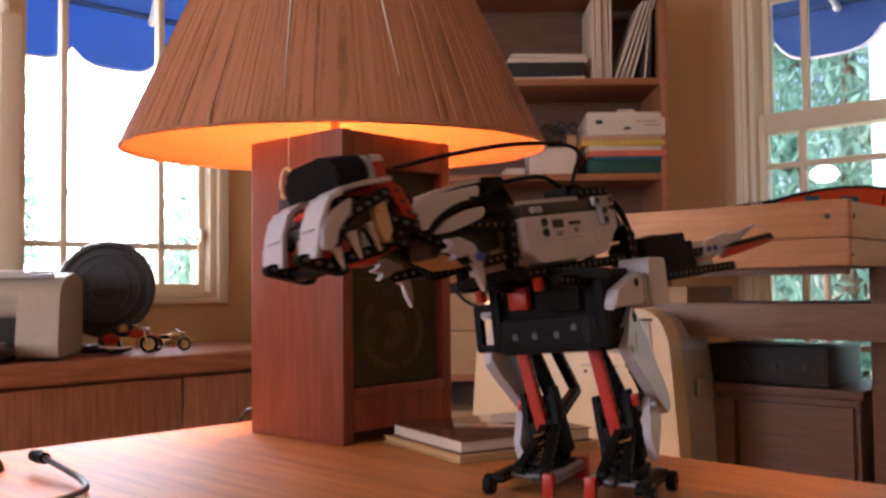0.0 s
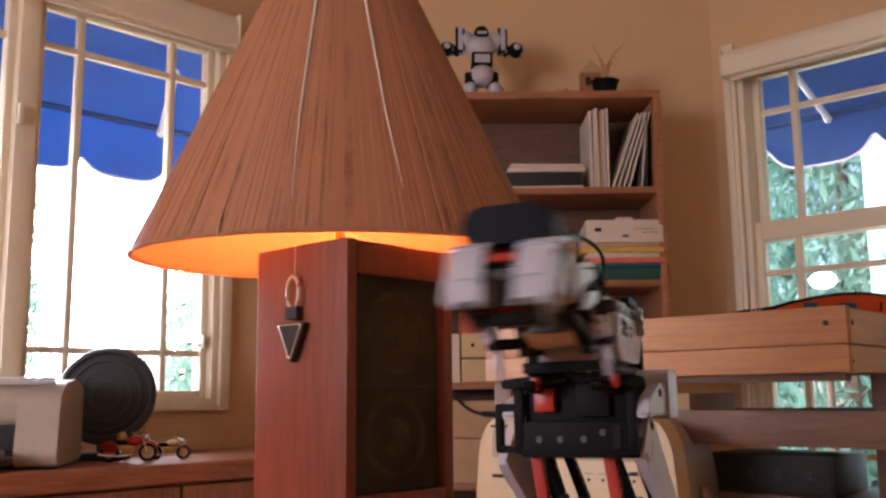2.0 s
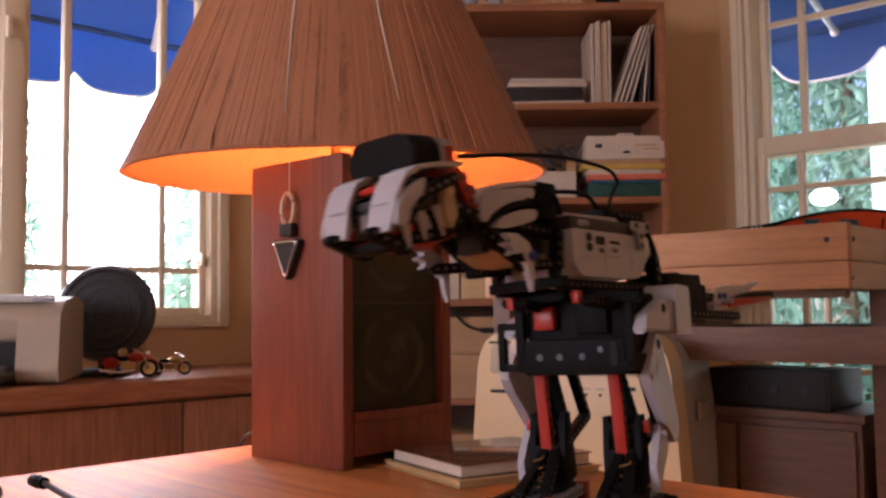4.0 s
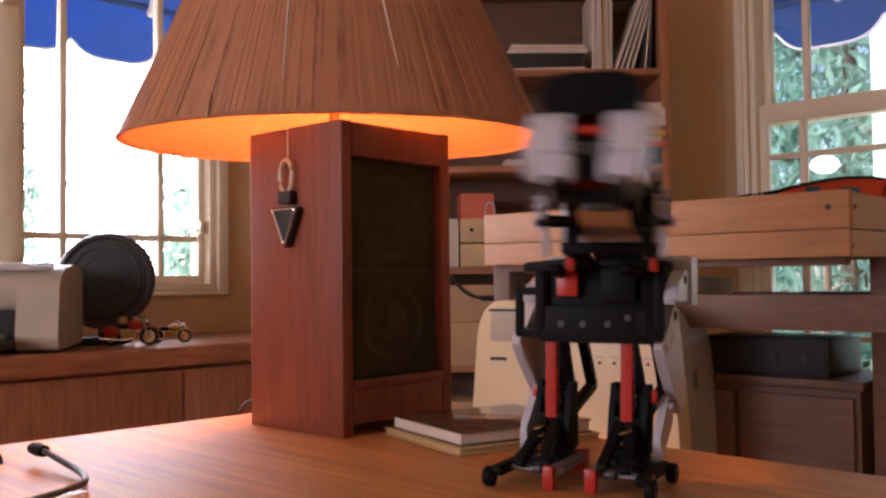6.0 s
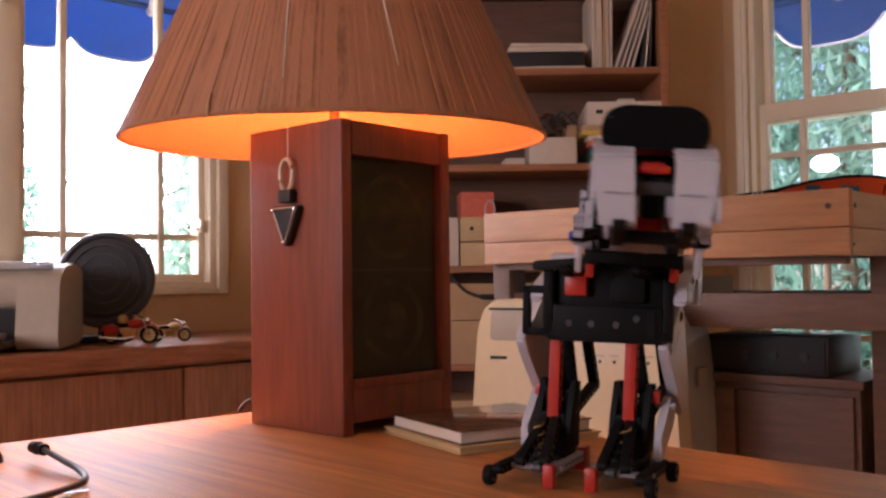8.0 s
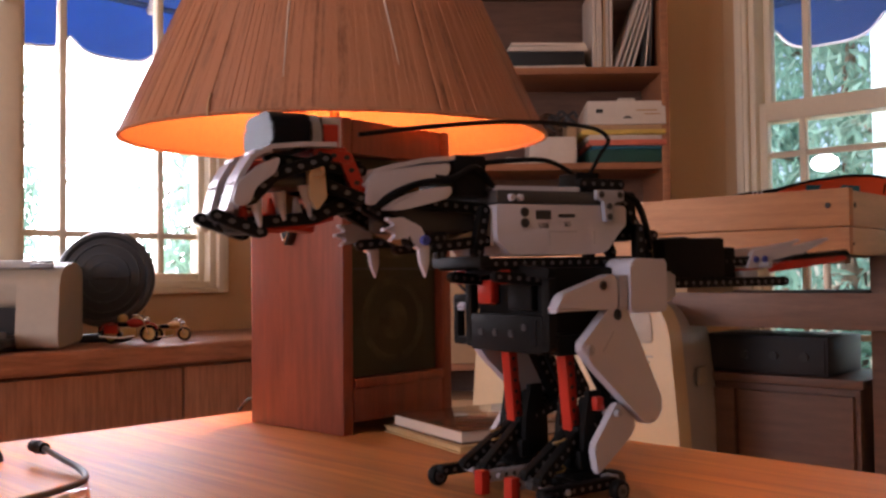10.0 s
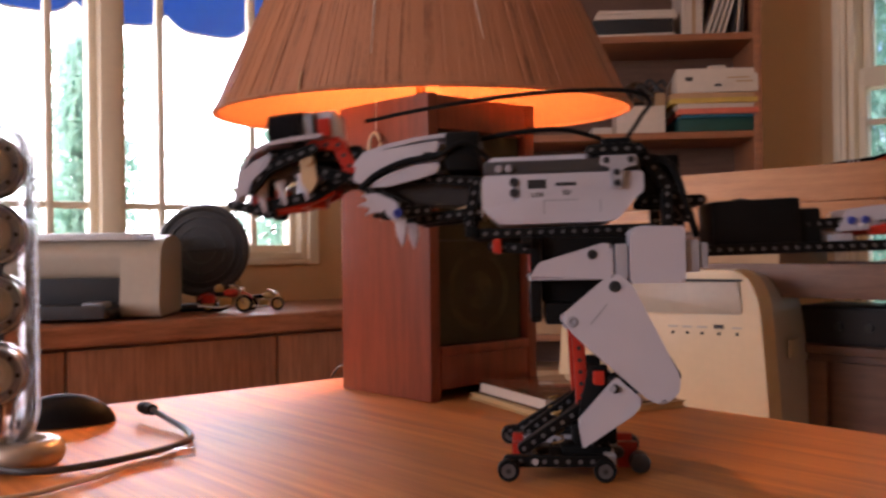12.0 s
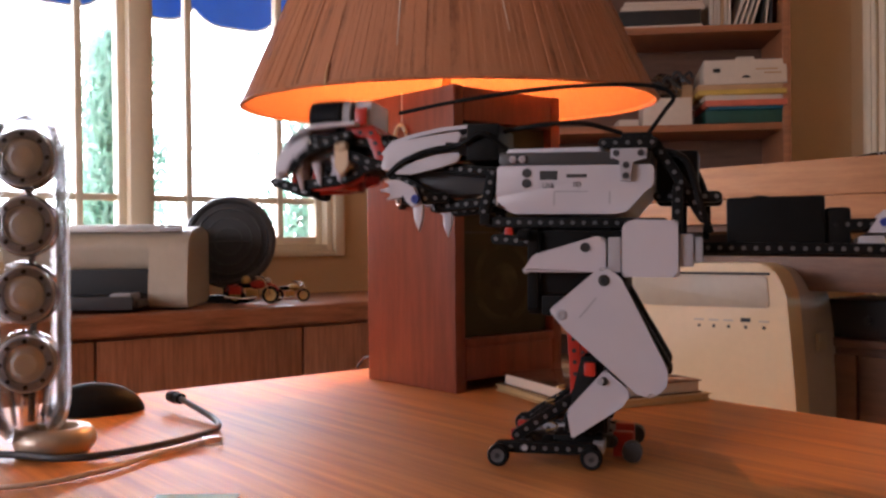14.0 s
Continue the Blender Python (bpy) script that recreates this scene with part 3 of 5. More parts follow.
def toy_robot():
    """One plain mesh in white and black."""
    bm = bmesh.new()

    def add(fn, dark, *a, **k):
        n = len(bm.faces)
        fn(*a, bm=bm, **k)
        bm.faces.ensure_lookup_table()
        for fc in bm.faces[n:]:
            fc.material_index = dark

    for s in (-1, 1):
        add(ball, 0, 0.032, pose(s * 0.042, -0.02, 0.028), scale=(0.85, 1.3, 0.9))
        add(cyl, 1, 0.022, 0.05, pose(s * 0.035, 0, 0.045))
        add(box, 1, s * 0.072 - 0.016, s * 0.072 + 0.016, -0.02, 0.02, 0.165, 0.255, 0.008)
        add(ball, 0, 0.03, pose(s * 0.05, 0, 0.21), scale=(1, 0.8, 1.2))
        add(cyl, 0, 0.014, 0.055, pose(s * 0.075, 0, 0.165, 0, s * 55, 0))
        add(ball, 1, 0.026, pose(s * 0.118, -0.012, 0.175))
        add(ball, 0, 0.012, pose(s * 0.118, -0.032, 0.18))
        add(cyl, 0, 0.006, 0.035, pose(s * 0.130, -0.01, 0.178, 0, s * 85, 0), r2=0.001)
    add(ball, 0, 0.042, pose(0, -0.005, 0.085), scale=(1, 0.9, 0.95))
    add(box, 1, -0.036, 0.036, -0.03, 0.03, 0.115, 0.165, 0.010)
    add(ball, 0, 0.055, pose(0, 0, 0.19), scale=(1.05, 0.7, 0.75))
    add(ball, 1, 0.026, pose(0, -0.012, 0.232), scale=(1, 1, 1.05))
    add(box, 0, -0.016, 0.016, -0.041, -0.034, 0.222, 0.232, 0.002)
    return solid("toy_robot", bm, [M["white"], M["black"]], "white and black toy robot figure on a bookcase", "toy", pose(0.138, BY + 0.1, BZ, 0, 0, 4))


toy_robot()
solid("ornament", tube([(0.035 * math.cos(a), 0.02 * math.sin(a), 0.012 + 0.022 * (k % 2)) for k, a in enumerate([j * math.pi / 6 for j in range(13)])], 0.006, 6), M["wooden"], "small tan ornament on a bookcase", "ornament", pose(0.39, BY + 0.1, BZ + 0.0))
tower = thing("toy_tower", "small tan and dark toy tower with a pointed roof", "ornament", pose(0.505, BY + 0.1, BZ))
part("wall", box(-0.034, 0.034, -0.03, 0.03, 0, 0.085, 0.003), M["shelfwood"], tower)
part("roof", cyl(0.036, 0.045, pose(0, 0, 0.097), 0.002, 16), M["wooden"], tower)
part("cornice", box(-0.037, 0.037, -0.033, 0.033, 0.085, 0.097, 0.003), M["wooden"], tower)
for x in (-0.014, 0.014):
    part("window", box(x - 0.009, x + 0.009, -0.032, -0.029, 0.04, 0.07, 0.002), M["ink"], tower)
pp = thing("potted_plant", "small dry plant in a black pot", "plant", pose(0.545, BY + 0.06, BZ))
part("pot", lathe([(0, 0), (0.034, 0), (0.044, 0.045), (0.048, 0.05), (0.04, 0.05), (0.036, 0.04), (0, 0.04)], 24), M["black"], pp)
rng = random.Random(4)
for i in range(13):
    a, l = rng.uniform(0, 6.28), rng.uniform(0.05, 0.1)
    part("frond", tube([(0, 0, 0.04), (0.3 * l * math.cos(a), 0.3 * l * math.sin(a), 0.04 + l), (l * 0.8 * math.cos(a), 0.6 * l * math.sin(a), 0.04 + l * rng.uniform(0.8, 1.6))], lambda s: 0.004 * (1 - s) + 0.0008, 5), M["kraft"], pp)


# ---- counter under the wide window ----
CF = WL @ pose(0, -0.5, 0)  # y = 0 at the counter's front
ct = thing("countertop", "reddish oak countertop below the window", "countertop", CF)
part("slab", box(-3.2, 0.42, 0.0285, 0.498, 0.701, 0.75, 0.002), M["oak"], ct)
part("nosing", prism(rounded([(0.0, 0.70), (0.028, 0.70), (0.028, 0.75), (0.0, 0.75)], 0.010), -3.2, 0.42, "yz"), M["oak"], ct)
cw = 0.53
for i in range(6):
    u1 = 0.327 - i * cw
    c = thing("base_cabinet", "reddish oak base cabinet with a plain door", "cabinet", CF @ pose(u1 - cw / 2, 0, 0), "counter cabinets")
    part("body", box(-cw / 2, cw / 2, 0.04, 0.49, 0.0, 0.70, 0), M["oak_v"], c)
    part("door", box(-cw / 2 + 0.003, cw / 2 - 0.003, 0.018, 0.04, 0.08, 0.692, 0.003), M["oak_v"], c)


def printer():
    p = thing("inkjet_printer", "beige and dark grey inkjet printer on the counter", "printer", CF @ pose(-0.665, 0.20, 0.75, 0, 0, -36))
    part("base", box(-0.22, 0.22, -0.02, 0.22, 0.0, 0.035, 0.012), M["darkgrey"], p)
    part("housing", prism(rounded([(0.22, 0.02), (0.22, 0.19), (0.15, 0.205), (0.03, 0.195), (-0.02, 0.165), (-0.01, 0.10), (0.05, 0.09), (0.05, 0.02)], 0.02), -0.22, 0.22, "yz"), M["printer"], p)
    part("lid", prism(rounded([(0.20, 0.195), (0.20, 0.212), (0.04, 0.208), (0.0, 0.188), (0.03, 0.19)], 0.01), -0.20, 0.16, "yz"), M["acside"], p)
    part("cheek", prism(rounded([(0.22, 0.01), (0.22, 0.19), (0.03, 0.196), (-0.025, 0.165), (-0.045, 0.03), (-0.03, 0.005)], 0.02), 0.13, 0.222, "yz"), M["printer"], p)
    part("opening", box(-0.20, 0.125, 0.0, 0.05, 0.035, 0.10, 0.006), M["ink"], p)
    part("tray", box(-0.20, 0.13, -0.12, 0.02, 0.012, 0.03, 0.008), M["darkgrey"], p)
    part("tray_lip", box(-0.16, 0.12, -0.135, -0.115, 0.008, 0.04, 0.006), M["darkgrey"], p)
    part("paper_guide", box(0.06, 0.11, -0.11, -0.03, 0.03, 0.045, 0.005), M["grey"], p)
    part("button", box(0.15, 0.20, 0.0, 0.02, 0.190, 0.200, 0.003), M["grey"], p)


printer()


def disc_speaker():
    d = thing("round_speaker", "black round flat loudspeaker on a small stand", "loudspeaker", CF @ pose(-0.285, 0.27, 0.75, 0, 0, -40))
    tilt = pose(0, 0, 0.165, 82)
    part("housing", lathe([(0, -0.03), (0.10, -0.03), (0.125, -0.015), (0.128, 0.0), (0.122, 0.012), (0.112, 0.014), (0.106, 0.006), (0, 0.006)], 56, tilt), M["darkgrey"], d)
    part("grille", lathe([(0, 0.012), (0.05, 0.013), (0.104, 0.008), (0.104, 0.004), (0, 0.004)], 48, tilt), M["ink"], d)
    for r in (0.038, 0.064, 0.09):
        part("ring", lathe([(r - 0.002, 0.010), (r - 0.002, 0.015), (r + 0.002, 0.015), (r + 0.002, 0.010), (r - 0.002, 0.010)], 44, tilt), M["darkgrey"], d)
    part("bar", box(-0.06, 0.06, -0.002, 0.002, 0.012, 0.018, 0, None, tilt), M["darkgrey"], d)
    part("foot", box(-0.06, 0.06, -0.05, 0.05, 0.0, 0.02, 0.008), M["ink"], d)
    part("stem", box(-0.02, 0.02, -0.0, 0.04, 0.015, 0.07, 0.006), M["ink"], d)


disc_speaker()


def motorbike(at, scale, paint, label, seat):
    m = thing("model_motorbike", label, "model motorbike", at @ Matrix.Diagonal((scale, scale, scale, 1)), "model motorbikes")
    for x in (-0.042, 0.042):
        w = part("wheel", lathe([(0.014, -0.004), (0.019, -0.005), (0.021, 0.0), (0.019, 0.005), (0.014, 0.004), (0.014, -0.004)], 24, pose(x, 0, 0.021, 90)), M["black"], m)
        part("rim", lathe([(0, -0.002), (0.0145, -0.003), (0.0145, 0.003), (0, 0.002)], 20, pose(x, 0, 0.021, 90)), M["brass"], w)
    part("engine", box(-0.016, 0.016, -0.009, 0.009, 0.012, 0.036, 0.004), M["brass"], m)
    part("tank", ball(0.016, pose(0.012, 0, 0.046), None, 14, (1.3, 0.7, 0.7)), paint, m)
    part("fender", strip([(-0.066, 0.03), (-0.058, 0.043), (-0.042, 0.047), (-0.028, 0.04)], -0.006, 0.006, 0.003), paint, m)
    part("fender", strip([(0.062, 0.032), (0.054, 0.043), (0.042, 0.046), (0.03, 0.042)], -0.005, 0.005, 0.003), paint, m)
    part("fork", tube([(0.042, 0.007, 0.021), (0.028, 0.007, 0.06)], 0.002, 6, tube([(0.042, -0.007, 0.021), (0.028, -0.007, 0.06)], 0.002, 6)), M["chrome"], m)
    part("handlebar", tube([(0.010, -0.026, 0.066), (0.026, -0.010, 0.062), (0.026, 0.010, 0.062), (0.010, 0.026, 0.066)], 0.0022, 6), M["chrome"], m)
    part("exhaust", tube([(0.012, -0.011, 0.016), (-0.02, -0.012, 0.013), (-0.066, -0.012, 0.017)], 0.003, 6), M["chrome"], m)
    part("saddle", ball(0.014, pose(-0.016, 0, 0.044), None, 12, (1.6, 0.7, 0.45)), M["black"], m)
    part("headlight", ball(0.008, pose(0.038, 0, 0.054), None, 10), M["chrome"], m)
    if seat:
        part("sidebag", box(-0.055, -0.025, -0.018, 0.018, 0.022, 0.044, 0.004), M["red"], m)
        part("parcel", ball(0.010, pose(-0.016, 0, 0.056), None, 12, (1.2, 0.9, 1.2)), M["brass"], m)
        part("windscreen", box(0.03, 0.033, -0.012, 0.012, 0.056, 0.078, 0.001), M["acrylic"], m)


motorbike(CF @ pose(-0.280, 0.145, 0.75, 0, 0, -38), 1.1, M["red"], "small red and chrome model motorbike with luggage", True)
motorbike(CF @ pose(-0.165, 0.15, 0.75, 0, 0, -38), 0.85, M["brass"], "small brass coloured model motorbike", False)


# ---- air conditioner, bench ----
def air_conditioner():
    a = thing("portable_air_conditioner", "cream portable air conditioner with a grey shutter", "air conditioner", pose(0.272, 2.05, 0, 0, 0, -30))
    w = 0.243
    out = rounded([(-w, 0.03), (w, 0.03), (w, 0.55), (w - 0.02, 0.80), (w - 0.05, 0.857), (-w + 0.05, 0.857), (-w + 0.02, 0.80), (-w, 0.55)], 0.07, 6)
    part("front_shell", prism(out, 0.0, 0.09, "xz", 0.008), M["offwhite"], a)
    back = rounded([(-w + 0.01, 0.03), (w - 0.01, 0.03), (w - 0.01, 0.6), (w - 0.03, 0.78), (w - 0.07, 0.845), (-w + 0.07, 0.845), (-w + 0.03, 0.78), (-w + 0.01, 0.6)], 0.07, 6)
    part("rear_shell", prism(back, 0.092, 0.36, "xz", 0.015), M["acside"], a)
    part("shutter", prism(rounded([(-0.19, 0.765), (0.19, 0.765), (0.185, 0.832), (-0.185, 0.832)], 0.01), -0.005, 0.0, "xz", 0.0015), M["acgrey"], a)
    part("slot", box(-0.19, 0.19, -0.007, 0.0, 0.833, 0.838), M["ink"], a)
    part("logo_bar", box(-0.19, -0.150, -0.0035, 0.0, 0.722, 0.729), M["ink"], a, "dark printed maker's mark")
    part("indicator", box(-0.095, -0.091, -0.0035, 0.0, 0.69, 0.715), M["ink"], a)
    for i, x in enumerate((0.04, 0.072, 0.104, 0.14, 0.178)):
        part("button", lathe([(0, 0), (0.0035, 0), (0.003, 0.003), (0, 0.003)], 10, pose(x, 0, 0.724, 90)), M["ink"], a)
        part("button_mark", box(x - 0.010, x + 0.010, -0.003, 0.0, 0.735, 0.739 + 0.004 * (i == 3)), M["ink"] if i == 3 else M["acgrey"], a)
    part("castor", cyl(0.02, 0.03, pose(-0.18, 0.06, 0), None, 14, cyl(0.02, 0.03, pose(0.18, 0.06, 0), None, 14)), M["black"], a)
    part("castor", cyl(0.02, 0.03, pose(-0.18, 0.3, 0), None, 14, cyl(0.02, 0.03, pose(0.18, 0.3, 0), None, 14)), M["black"], a)
    part("side_grip", box(w - 0.012, w - 0.005, 0.18, 0.25, 0.66, 0.70, 0.004), M["acgrey"], a)


air_conditioner()


def bench():
    b = thing("workbench", "pine workbench with a raised board rim and dark lower rail", "workbench", pose(0.806, 1.85, 0, 0, 0, 137))
    # x runs along the long side, y (to the left of x) away towards the room's middle
    L, D = 0.95, -0.45
    part("upper_board", box(0, L, -0.024, 0, 1.0, 1.077, 0.003), M["pine"], b)
    part("lower_board", box(0.001, L, -0.021, -0.001, 0.943, 0.998, 0.002), M["pine"], b)
    part("end_board", box(0.002, 0.026, D, -0.0245, 1.0, 1.073, 0.003), M["pine_end"], b)
    part("end_board", box(0.004, 0.024, D, -0.0245, 0.943, 0.998, 0.002), M["pine_end"], b)
    part("end_board", box(L - 0.026, L, D, -0.0245, 0.943, 1.073, 0.003), M["pine_end"], b)
    part("rear_board", box(0, L, D - 0.024, D - 0.001, 0.943, 1.073, 0.003), M["pine"], b)
    part("tray", box(0.027, L - 0.027, D, -0.025, 0.948, 0.965), M["pine"], b)
    part("underframe", box(0.02, L - 0.02, -0.06, -0.03, 0.926, 0.942, 0.002), M["darkwood"], b)
    part("rail", box(-0.16, L, -0.075, -0.05, 0.79, 0.866, 0.003), M["darkwood"], b)
    part("rail", box(0.02, L, D + 0.02, D + 0.045, 0.79, 0.866, 0.003), M["darkwood"], b)
    part("lower_shelf", box(0.0, L, D + 0.05, -0.08, 0.80, 0.815, 0.002), M["darkwood"], b)
    for x, y in ((-0.03, -0.25), (L - 0.06, -0.10), (0.0, D + 0.05), (L - 0.06, D + 0.05)):
        part("leg", box(x, x + 0.055, y, y + 0.07, 0, 0.943, 0.003), M["darkwood"], b)
    for x, z in ((0.042, 1.043),):
        part("screw", lathe([(0, 0), (0.006, 0), (0.005, 0.002), (0, 0.002)], 12, pose(x, 0, z, -90)), M["darkgrey"], b)
    part("screw", lathe([(0, 0), (0.006, 0), (0.005, 0.002), (0, 0.002)], 12, pose(0.002, -0.036, 1.043, 0, -90)), M["darkgrey"], b)
    part("screw", lathe([(0, 0), (0.004, 0), (0.003, 0.002), (0, 0.002)], 12, pose(0.004, -0.03, 0.965, 0, -90)), M["darkgrey"], b)
    return b


BENCH = pose(0.806, 1.85, 0, 0, 0, 137)
bench()
solid("flat_case", box(0.02, 0.24, -0.40, -0.12, 0.815, 0.868, 0.006), M["ink"], "flat black case on the bench shelf", "case", BENCH)
solid("carton", box(0.42, 0.62, -0.36, -0.12, 0.815, 0.905, 0.004), M["kraft"], "brown carton on the bench shelf", "carton", BENCH)
lc = thing("low_cabinet", "dark brown low cabinet beneath the bench", "cabinet", BENCH @ pose(0.05, -0.20, 0))
part("body", box(0, 0.55, -0.25, 0.02, 0, 0.655, 0.004), M["darkwood"], lc)
part("top", box(-0.01, 0.56, -0.26, 0.03, 0.656, 0.676, 0.004), M["darkwood"], lc)
part("door", box(0.01, 0.27, 0.021, 0.037, 0.04, 0.64, 0.003), M["darkwood"], lc)
part("door", box(0.28, 0.54, 0.021, 0.037, 0.04, 0.64, 0.003), M["darkwood"], lc)
au = thing("audio_unit", "dark grey box unit on a low cabinet", "audio unit", BENCH)
part("case", box(0.12, 0.42, -0.40, -0.19, 0.677, 0.765, 0.006), M["darkgrey"], au)
part("front_panel", box(0.125, 0.415, -0.189, -0.184, 0.682, 0.760, 0.002), M["ink"], au)
for i in range(3):
    part("knob", cyl(0.010, 0.008, pose(0.17 + 0.07 * i, -0.184, 0.72, -90), None, 14), M["darkgrey"], au)
solid("box", box(0.44, 0.56, -0.40, -0.20, 0.677, 0.745, 0.004), M["darkgrey"], "grey box on a low cabinet", "box", BENCH)
solid("storage_bin", box(-0.13, -0.02, -0.42, -0.2, 0.0, 0.62, 0.02), M["ink"], "tall black bin beside a low cabinet", "bin", BENCH)


def glider():
    """Toy foam glider lying across the bench rim."""
    g = thing("foam_glider", "orange foam toy glider with black and teal stripes", "toy", BENCH @ pose(0.168, -0.158, 1.078, 0, 0, -131))
    body = [(-0.03, 0.0), (0.02, 0.004), (0.06, 0.0), (0.30, 0.0), (0.40, 0.006), (0.40, 0.012), (0.28, 0.030), (0.16, 0.043), (0.10, 0.042), (0.04, 0.034), (-0.02, 0.022), (-0.055, 0.016)]
    part("body", prism(body, -0.02, 0.02, "xz", 0.003), M["orange"], g)
    part("edge", strip([(-0.06, 0.012), (-0.02, 0.024), (0.04, 0.036), (0.10, 0.044), (0.16, 0.045), (0.28, 0.032), (0.40, 0.014)], -0.022, 0.022, 0.006), M["black"], g)
    part("nose", prism([(-0.17, 0.0), (-0.05, 0.002), (-0.045, 0.020), (-0.09, 0.012), (-0.12, 0.009)], -0.008, 0.008, "xz", 0.002), M["black"], g)
    for x in (-0.108, -0.098, -0.088):
        part("nose_stripe", box(x, x + 0.004, -0.010, 0.010, 0.003, 0.011), M["white"], g)
    part("patch", prism([(0.012, 0.003), (0.034, 0.003), (0.046, 0.024), (0.010, 0.024)], -0.022, 0.022, "xz"), M["teal"], g)
    part("patch", prism([(0.075, 0.003), (0.135, 0.003), (0.135, 0.022), (0.095, 0.024)], -0.022, 0.022, "xz"), M["teal"], g)
    for x in (0.19, 0.215, 0.24, 0.265):
        part("rib", prism([(x, 0.004), (x + 0.004, 0.004), (x + 0.008, 0.026), (x + 0.004, 0.026)], -0.021, 0.021, "xz"), M["black"], g)


glider()


# ---- table and what stands on it ----
TB = pose(-0.142, 1.2055, 0, 0, 0, 45)  # the table's far corner; the top lies towards -x and -y
tb = thing("desk", "orange oak desk with a smooth satin top", "desk", TB)
part("tabletop", prism(rounded([(0, 0), (-1.7, 0), (-1.7, -0.92), (0, -0.92)], 0.012), TOP - 0.028, TOP, "xy", 0.003), M["table"], tb)
part("apron", box(-1.62, -0.06, -0.86, -0.06, 0.63, TOP - 0.0285, 0.003), M["oak"], tb)
for x in (-0.13, -1.63):
    for y in (-0.13, -0.86):
        part("leg", box(x, x + 0.07, y, y + 0.07, 0, 0.63, 0.004), M["oak"], tb)


def wood_speaker():
    s = thing("bookshelf_speaker", "cherry wood bookshelf loudspeaker with a cloth grille", "loudspeaker", pose(-0.100, 0.926, TOP, 0, 0, 47.5))
    w, d, h = 0.160, 0.151, 0.317   # x: grille side; y: plain side
    part("side_panel", box(0, 0.014, 0.0, d, 0, h, 0.002), M["cherry"], s)
    part("side_panel", box(w - 0.014, w, 0.0, d, 0, h, 0.002), M["cherry"], s)
    part("top_panel", box(0.0145, w - 0.0145, 0.0, d, h - 0.036, h - 0.001, 0.002), M["cherry"], s)
    part("bottom_panel", box(0.0145, w - 0.0145, 0.0, d, 0.012, 0.052, 0.002), M["cherry"], s)
    part("back_panel", box(0.0145, w - 0.0145, d - 0.012, d - 0.001, 0.052, h - 0.036), M["cherry"], s)
    part("rail", box(0.0145, w - 0.0145, -0.002, 0.006, 0.046, 0.056, 0.0015), M["cherry"], s)
    part("baffle", box(0.0145, w - 0.0145, 0.02, 0.028, 0.052, h - 0.036), M["black"], s)
    part("grille", box(0.0155, w - 0.0155, 0.010, 0.014, 0.056, h - 0.037), M["grille"], s)
    part("grille_seam", box(0.0155, w - 0.0155, 0.0085, 0.0099, 0.1645, 0.1665), M["darkgrey"], s)
    # paler raised rings: drivers faintly visible through the cloth, drawn on its face
    for z in (0.112, 0.222):
        part("driver_ring", lathe([(0.036, 0), (0.038, 0.0006), (0.044, 0.0006), (0.046, 0), (0.036, 0)], 40, pose(w / 2, 0.0102, z, 90)), M["ring"], s)
        part("driver_cap", lathe([(0, 0.0012), (0.016, 0.0008), (0.022, 0), (0, 0)], 30, pose(w / 2, 0.0102, z, 90)), M["ring"], s)
    k = thing("key_fob", "dark triangular metal key fob on a leather loop", "key fob", pose(-0.100, 0.926, TOP, 0, 0, 47.5) @ pose(-0.0015, 0.079, 0))
    tri = [(-0.023, 0.233), (0.023, 0.233), (0.0, 0.188)]
    part("plate", prism(rounded(tri, 0.006), -0.008, 0.0, "yz", 0.001), M["ink"], k)
    part("rim", tube([(-0.0085, a, b) for a, b in rounded([(-0.0195, 0.2305), (0.0195, 0.2305), (0.0, 0.192)], 0.005)] + [(-0.0085, -0.0175, 0.2305)], 0.0011, 5, None, False), M["chrome"], k)
    for y, z in ((-0.018, 0.229), (0.018, 0.229), (0, 0.196)):
        part("rivet", ball(0.002, pose(-0.009, y, z), None, 8), M["chrome"], k)
    part("neck", box(-0.009, 0.0, -0.010, 0.010, 0.236, 0.250, 0.002), M["ink"], k)
    part("loop", tube([(-0.005, 0.010 * math.cos(a), 0.265 + 0.017 * math.sin(a)) for a in [j * math.pi / 12 for j in range(25)]], 0.0022, 8, None, False), M["tan"], k, "brown leather loop")
    part("thread", tube([(-0.003, 0.0, 0.285), (-0.002, 0.001, 0.316)], 0.0006, 5), M["pale_strand"], k)


wood_speaker()


